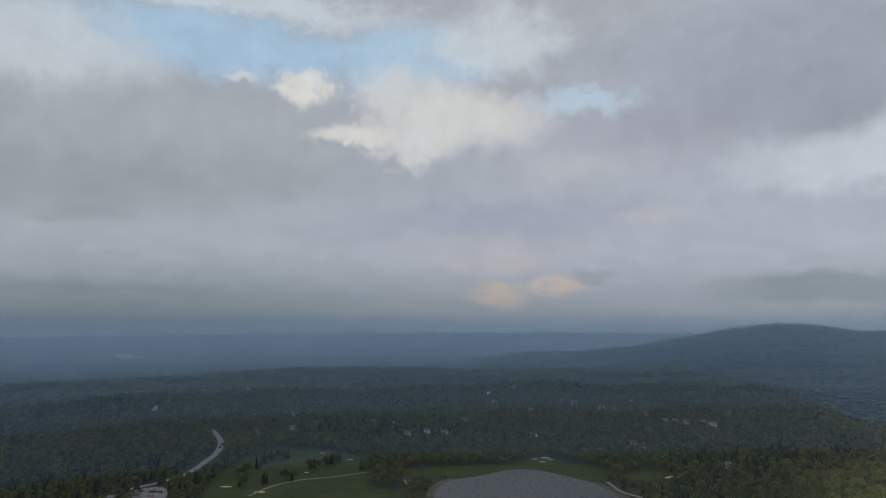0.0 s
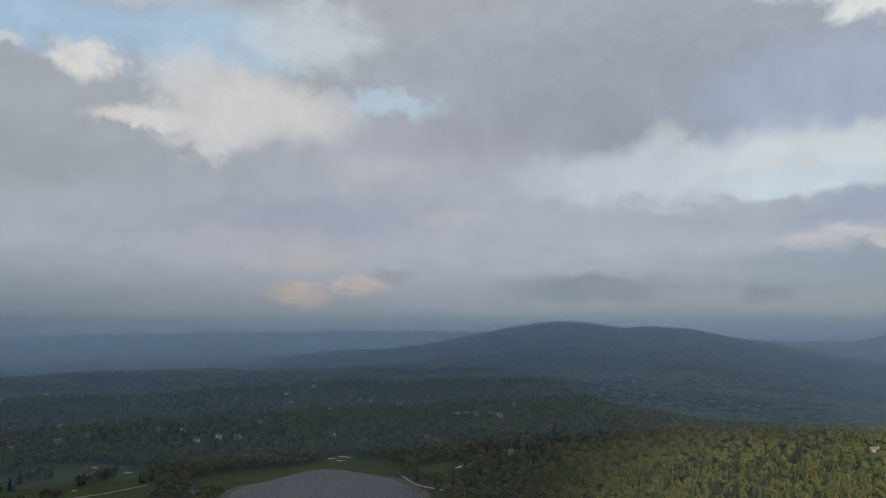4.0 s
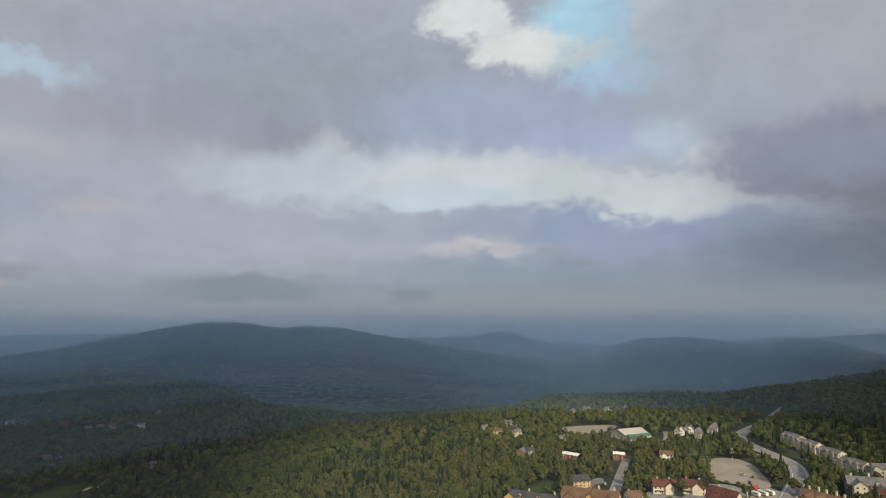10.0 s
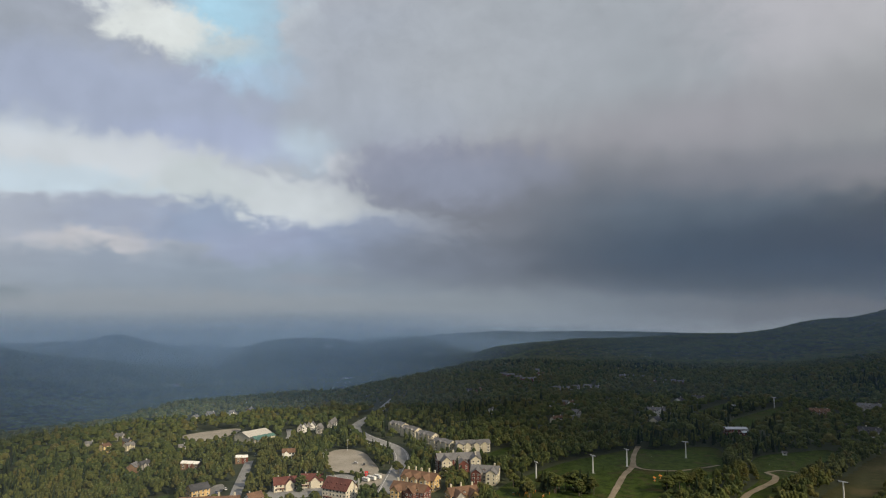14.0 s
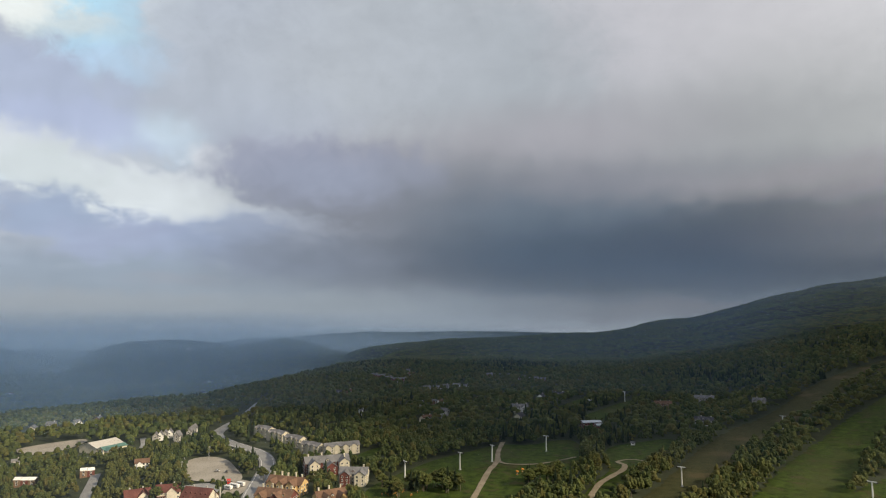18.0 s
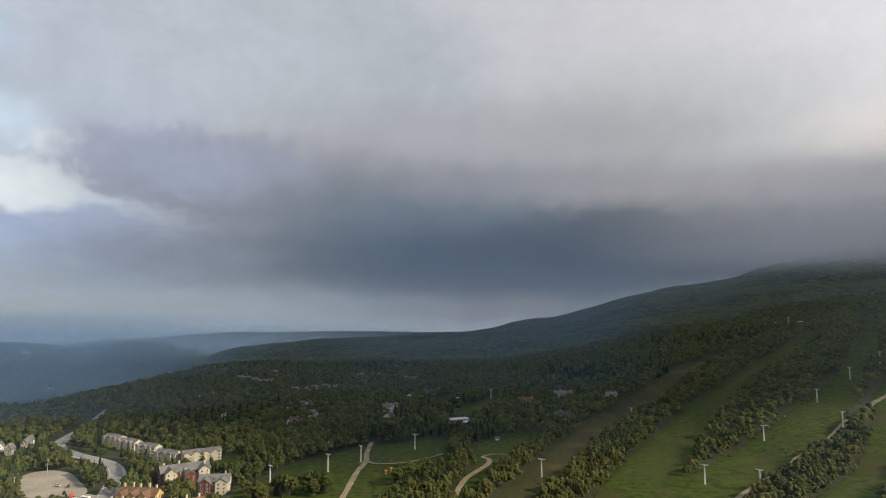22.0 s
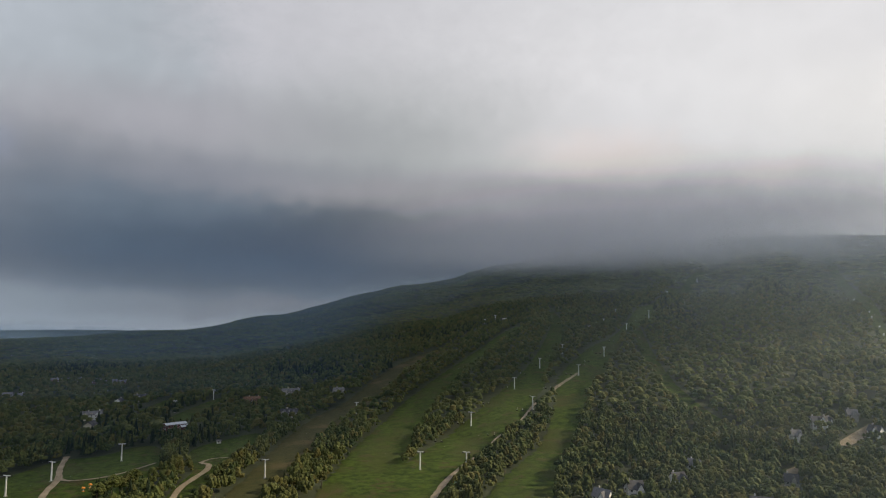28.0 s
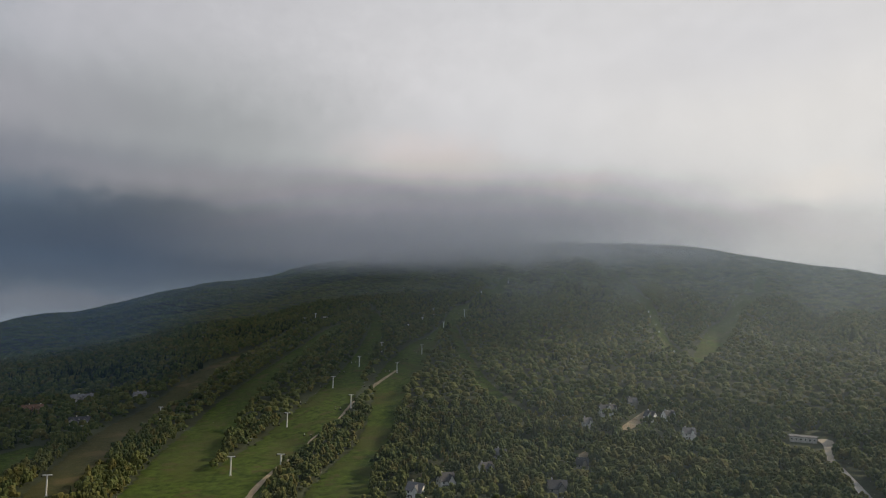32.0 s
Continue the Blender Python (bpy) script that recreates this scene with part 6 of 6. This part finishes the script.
def lift_chair():
    ob = new("lift_chair")
    bm = bmesh.new()
    tube(bm, (0, 0, 0), (0.35, 0, -2.6), 0.06, 0.06, 6)
    part("hanger", bm, STEEL, ob)
    bm = bmesh.new()
    box(bm, 0.0, 0.6, -1.1, 1.1, -2.75, -2.62)
    part("seat", bm, RUBBER, ob)
    bm = bmesh.new()
    box(bm, -0.1, 0.0, -1.1, 1.1, -2.7, -2.0)
    part("backrest", bm, RUBBER, ob)
    return tagged(ob, "dark empty chair hanging from the lift cable", "lift chair", "lift chairs")


def cable(a, b, sag):
    cu = bpy.data.curves.new("lift_cable", "CURVE")
    cu.dimensions, cu.bevel_depth, cu.bevel_resolution = "3D", 0.02, 0
    sp = cu.splines.new("POLY")
    sp.points.add(8)
    for k in range(9):
        t = k / 8
        p = a.lerp(b, t)
        sp.points[k].co = (p.x, p.y, p.z - sag * 4 * t * (1 - t), 1)
    cu.materials.append(RUBBER)
    tagged(new("lift_cable", cu), "thin dark steel chairlift cable between towers", "cable", "lift cables")


def make_lifts():
    proto, chair = lift_tower(13.5, 2.9), None
    first = True
    for line, label in ((LIFT_ROAD_TOWERS, "tall grey steel chairlift tower beside the service track"), (LIFT_SLOPE_TOWERS, "grey steel chairlift tower on the green trail"), (LIFT_WEST_TOWERS, "grey steel chairlift tower beside the brown trail"), (LIFT_MEADOW_TOWERS, "pale steel lift tower on the ski meadow")):
        tops = []
        for k, (x, y) in enumerate(line):
            j = min(k, len(line) - 2)
            a = math.atan2(line[j + 1][0] - line[j][0], line[j + 1][1] - line[j][1])
            z = float(ground(x, y)) + 0.6
            m = pose(x, y, z, 0, 0, -math.degrees(a))
            if first:
                ob, first = proto, False
                ob.matrix_basis = m
            else:
                ob = copy_thing(proto, m)
            ob["label"] = label
            tops.append([m @ Vector((s * 2.9, 0, 13.6)) for s in (-1, 1)])
        if line is LIFT_WEST_TOWERS:
            continue
        for p, q in zip(tops, tops[1:]):
            for s in (0, 1):
                cable(p[s], q[s], 1.2)
        if line is LIFT_MEADOW_TOWERS:
            continue
        n = 0
        for p, q in zip(tops[:6], tops[1:6]):
            for s in (0, 1):
                for t in (0.3, 0.75):
                    at = p[s].lerp(q[s], t)
                    at.z -= 1.2 * 4 * t * (1 - t)
                    d = q[s] - p[s]
                    m = pose(at.x, at.y, at.z, 0, 0, math.degrees(math.atan2(d.y, d.x)))
                    if chair is None:
                        chair = lift_chair()
                        chair.matrix_basis = m
                    else:
                        copy_thing(chair, m)


make_lifts()


def car(paint):
    ob = new("parked_car")
    bm = bmesh.new()
    box(bm, -2.2, 2.2, -0.9, 0.9, 0.35, 0.95)
    bmesh.ops.bevel(bm, geom=bm.edges[:], offset=0.15, segments=2, affect="EDGES")
    part("body", bm, paint, ob)
    bm = bmesh.new()
    v = box(bm, -1.5, 1.1, -0.8, 0.8, 0.95, 1.5)
    for q in v[4:]:
        q.co.x *= 0.72
        q.co.y *= 0.85
    part("cabin", bm, GLASS, ob)
    bm = bmesh.new()
    box(bm, -1.05, 0.75, -0.66, 0.66, 1.5, 1.56)
    part("roof_panel", bm, paint, ob)
    for x in (-1.35, 1.35):
        for y in (-0.92, 0.72):
            bm = bmesh.new()
            tube(bm, (x, y, 0.34), (x, y + 0.2, 0.34), 0.34, 0.34, 12)
            w = part("wheel", bm, RUBBER, ob)
            bm = bmesh.new()
            tube(bm, (x, y - 0.01, 0.34), (x, y + 0.21, 0.34), 0.19, 0.19, 8)
            part("rim", bm, STEEL, w)
    return ob


def make_cars():
    names = ("white", "black", "grey", "dark blue", "dark red")
    protos = []
    for paint, tone in zip(CAR_PAINTS, names):
        protos.append(tagged(car(paint), tone + " car parked on the paved lot", "car", "parked cars"))
    rng = random.Random(4)
    spots = [(-352 + 3.3 * k + 1.2 * r, 740 + 8.5 * r - 0.5 * k, 15) for r in range(4) for k in range(10) if rng.random() < 0.8]
    spots += [(466 + 4 * k, 269 - 1.5 * k, 40) for k in range(3)] + [(555, 180, 20), (559, 189, 70), (502, 132, 40), (568, 173, 20)]
    for k, (x, y, t) in enumerate(spots):
        m = pose(x, y, float(ground(x, y)) + 0.95, 0, 0, t + rng.choice((0, 180)))
        if k < 5:
            protos[k].matrix_basis = m
        else:
            copy_thing(protos[rng.choice((0, 0, 1, 2, 2, 3, 4))], m)
    for x, y, t, n in ((507, 158, 60, 9), (511.5, 154.5, 60, 7.5), (502, 161, 60, 7)):
        ob = new("camper_van")
        ob.matrix_basis = pose(x, y, float(ground(x, y)) + 0.9, 0, 0, t)
        tagged(ob, "white camper van parked on the gravel lot", "van", "camper vans")
        bm = bmesh.new()
        box(bm, -n / 2, n / 2, -1.2, 1.2, 0.5, 3.0)
        bmesh.ops.bevel(bm, geom=bm.edges[:], offset=0.2, segments=2, affect="EDGES")
        part("body", bm, WHITE, ob)
        bm = bmesh.new()
        box(bm, n / 2 - 0.7, n / 2 + 0.03, -1.0, 1.0, 1.6, 2.5)
        part("windscreen", bm, GLASS, ob)
        for s in (-1, 1):
            bm = bmesh.new()
            box(bm, -n * 0.3, n * 0.25, s * 1.2 - 0.03, s * 1.2 + 0.03, 1.7, 2.3)
            part("side_window", bm, GLASS, ob)
            for wx in (-n * 0.32, n * 0.32):
                bm = bmesh.new()
                tube(bm, (wx, s * 1.0, 0.4), (wx, s * 1.22, 0.4), 0.42, 0.42, 10)
                part("wheel", bm, RUBBER, ob)


make_cars()


def make_small():
    ob = site("kiosk", 522.4, 167.3, 0, "small red kiosk at the car park entrance", "kiosk")
    bm = bmesh.new()
    box(bm, -1.3, 1.3, -1.1, 1.1, -0.5, 2.5)
    part("wall", bm, REDPAINT, ob)
    bm = bmesh.new()
    roof_slabs(bm, -1.3, 1.3, -1.1, 1.1, 2.5, 0.7, 0.3, 0.15)
    part("roof", bm, REDPAINT, ob)
    window(ob, 0, -1.12, 1.5, 0, 1.2, 0.9)
    for x, y in ((611.6, 237.3), (608.6, 214.1), (551, 216)):
        ob = site("light_pole", x, y, 0, "tall thin light pole at the car park edge", "light pole", "car park light poles")
        bm = bmesh.new()
        tube(bm, (0, 0, -1), (0, 0, 12), 0.16, 0.09, 8)
        part("pole", bm, STEEL, ob)
        bm = bmesh.new()
        box(bm, -0.9, 0.9, -0.08, 0.08, 11.8, 11.95)
        part("arm", bm, STEEL, ob)
        for s in (-1, 1):
            bm = bmesh.new()
            box(bm, s * 0.9 - 0.3, s * 0.9 + 0.3, -0.18, 0.18, 11.6, 11.8)
            part("lamp_head", bm, STEEL, ob)
    for k, (x, y) in enumerate(list(SNOW_GUNS) + [(521.5, -59.8), (529, -65)]):
        meadow = k >= len(SNOW_GUNS)
        ob = site("snow_gun", x, y, 20 * k, "orange snow gun parked on the meadow" if meadow else "pale snow gun beside the lift line", "snow gun", "snow guns")
        bm = bmesh.new()
        tube(bm, (0, 0, -0.5), (0, 0, 2.2), 0.2, 0.16, 6)
        part("stand", bm, STEEL, ob)
        bm = bmesh.new()
        tube(bm, (-1.1, 0, 2.4), (1.1, 0, 3.1), 0.75, 0.9, 10)
        part("barrel", bm, ORANGE if meadow else WHITE, ob)
        bm = bmesh.new()
        box(bm, -0.9, 0.9, -0.7, 0.7, 0.3, 0.6)
        part("sled", bm, ORANGE if meadow else STEEL, ob)
    rng = random.Random(8)
    for k in range(16):
        x, y = 478 + rng.uniform(-8, 14), 30 + rng.uniform(-16, 13)
        ob = site("safety_fence_post", x, y, 0, "orange marker post on the meadow edge", "post", "orange marker posts")
        bm = bmesh.new()
        tube(bm, (0, 0, -0.8), (0, 0, 1.5), 0.12, 0.12, 6)
        part("post", bm, ORANGE, ob)
        bm = bmesh.new()
        tube(bm, (0, 0, 1.5), (0, 0, 1.7), 0.16, 0.05, 6)
        part("cap", bm, WHITE, ob)


make_small()


# ---- trees that stand out singly ----
def leafy_crown(seed):
    """A crown of many small clumps of leaves with gaps between them."""
    rng = np.random.RandomState(seed)
    vs, fs, at = [], [], 0
    for k in range(34):
        u, a = rng.uniform(-0.5, 1), rng.uniform(0, 6.283)
        rad = math.sqrt(max(0.0, 1 - u * u)) * rng.uniform(0.55, 1.0)
        v, f = dome(5, ((0.8, -0.5), (1.0, 0.1), (0.5, 0.6)), seed * 57 + k)
        v = v * rng.uniform(0.2, 0.34) + np.array([rad * math.cos(a) * 0.85, rad * math.sin(a) * 0.85, u * 0.8])
        vs.append(v), fs.append(f + at)
        at += len(v)
    return np.concatenate(vs), np.concatenate(fs)


def tree(kind, seed, width, height):
    rng = np.random.RandomState(seed)
    name = "spruce_tree" if kind == "spruce" else "maple_tree"
    ob = new(name)
    bm = bmesh.new()
    low = 0.12 if kind == "spruce" else 0.3
    tube(bm, (0, 0, -1), (rng.uniform(-0.3, 0.3), rng.uniform(-0.3, 0.3), height * (0.9 if kind == "spruce" else 0.6)), 0.34, 0.1, 6)
    if kind != "spruce":
        for k in range(4):
            a = 1.57 * k + rng.uniform(0, 1)
            tube(bm, (0, 0, height * (0.3 + 0.06 * k)), (width * 0.3 * math.cos(a), width * 0.3 * math.sin(a), height * (0.55 + 0.06 * k)), 0.14, 0.05, 5)
    part("trunk", bm, BARK, ob)
    if kind == "spruce":
        v, f = spruce(seed, 10, 9)
        v = v * np.array([width / 2, width / 2, height])
    else:
        v, f = leafy_crown(seed)
        v = v * np.array([width / 2, width / 2, height * 0.36]) + np.array([0, 0, height * 0.64])
    me = add_mesh("crown", v, f, NEEDLE if kind == "spruce" else LEAF)
    t = me.attributes.new("tint", "FLOAT", "POINT")
    t.data.foreach_set("value", np.full(len(v), rng.uniform(0.25, 0.85), np.float32))
    c = new("crown", me)
    c.parent = ob
    return ob


def make_trees():
    rng = random.Random(21)
    kinds = [tree("maple", k, 9.0 + 0.5 * k, 11 + 0.6 * k) for k in range(6)] + [tree("spruce", k, 5.6 + 0.4 * k, 14 + 1.2 * k) for k in range(4)]
    for ob in kinds:
        spruce_ = ob.name.startswith("spruce")
        tagged(ob, "dark pointed spruce at the edge of open ground" if spruce_ else "full green broadleaf tree at the forest edge", "tree", "spruces" if spruce_ else "broadleaf trees")
    spots = [(x + rng.uniform(-4, 4), y + rng.uniform(-4, 4), rng.random() < 0.4) for x, y in SHRUBS for _ in range(3)]
    spots += [(x + rng.uniform(-3, 3), y + rng.uniform(-3, 3), rng.random() < 0.3) for x, y in CLUMP for _ in range(3)]
    spots += [(x + rng.uniform(-3, 3), y + rng.uniform(-3, 3), rng.random() < 0.6) for x, y in VILLAGE_TREES for _ in range(2)]
    while len(spots) < 300:
        b, r = radians(rng.uniform(-34, 174)), rng.uniform(450, 505)
        x, y = r * math.sin(b), r * math.cos(b)
        if not cleared(np.array([x]), np.array([y]))[0]:
            spots.append((x, y, rng.random() < 0.25))
    for k, (x, y, fir) in enumerate(spots):
        ob = kinds[k] if k < len(kinds) else copy_thing(rng.choice(kinds[6:] if fir else kinds[:6]), Matrix())
        ob.matrix_basis = Matrix.Translation((x, y, float(ground(x, y)))) @ Matrix.Rotation(rng.uniform(0, 6.28), 4, "Z") @ Matrix.Scale(rng.uniform(0.8, 1.1), 4)


make_trees()
make_forest()
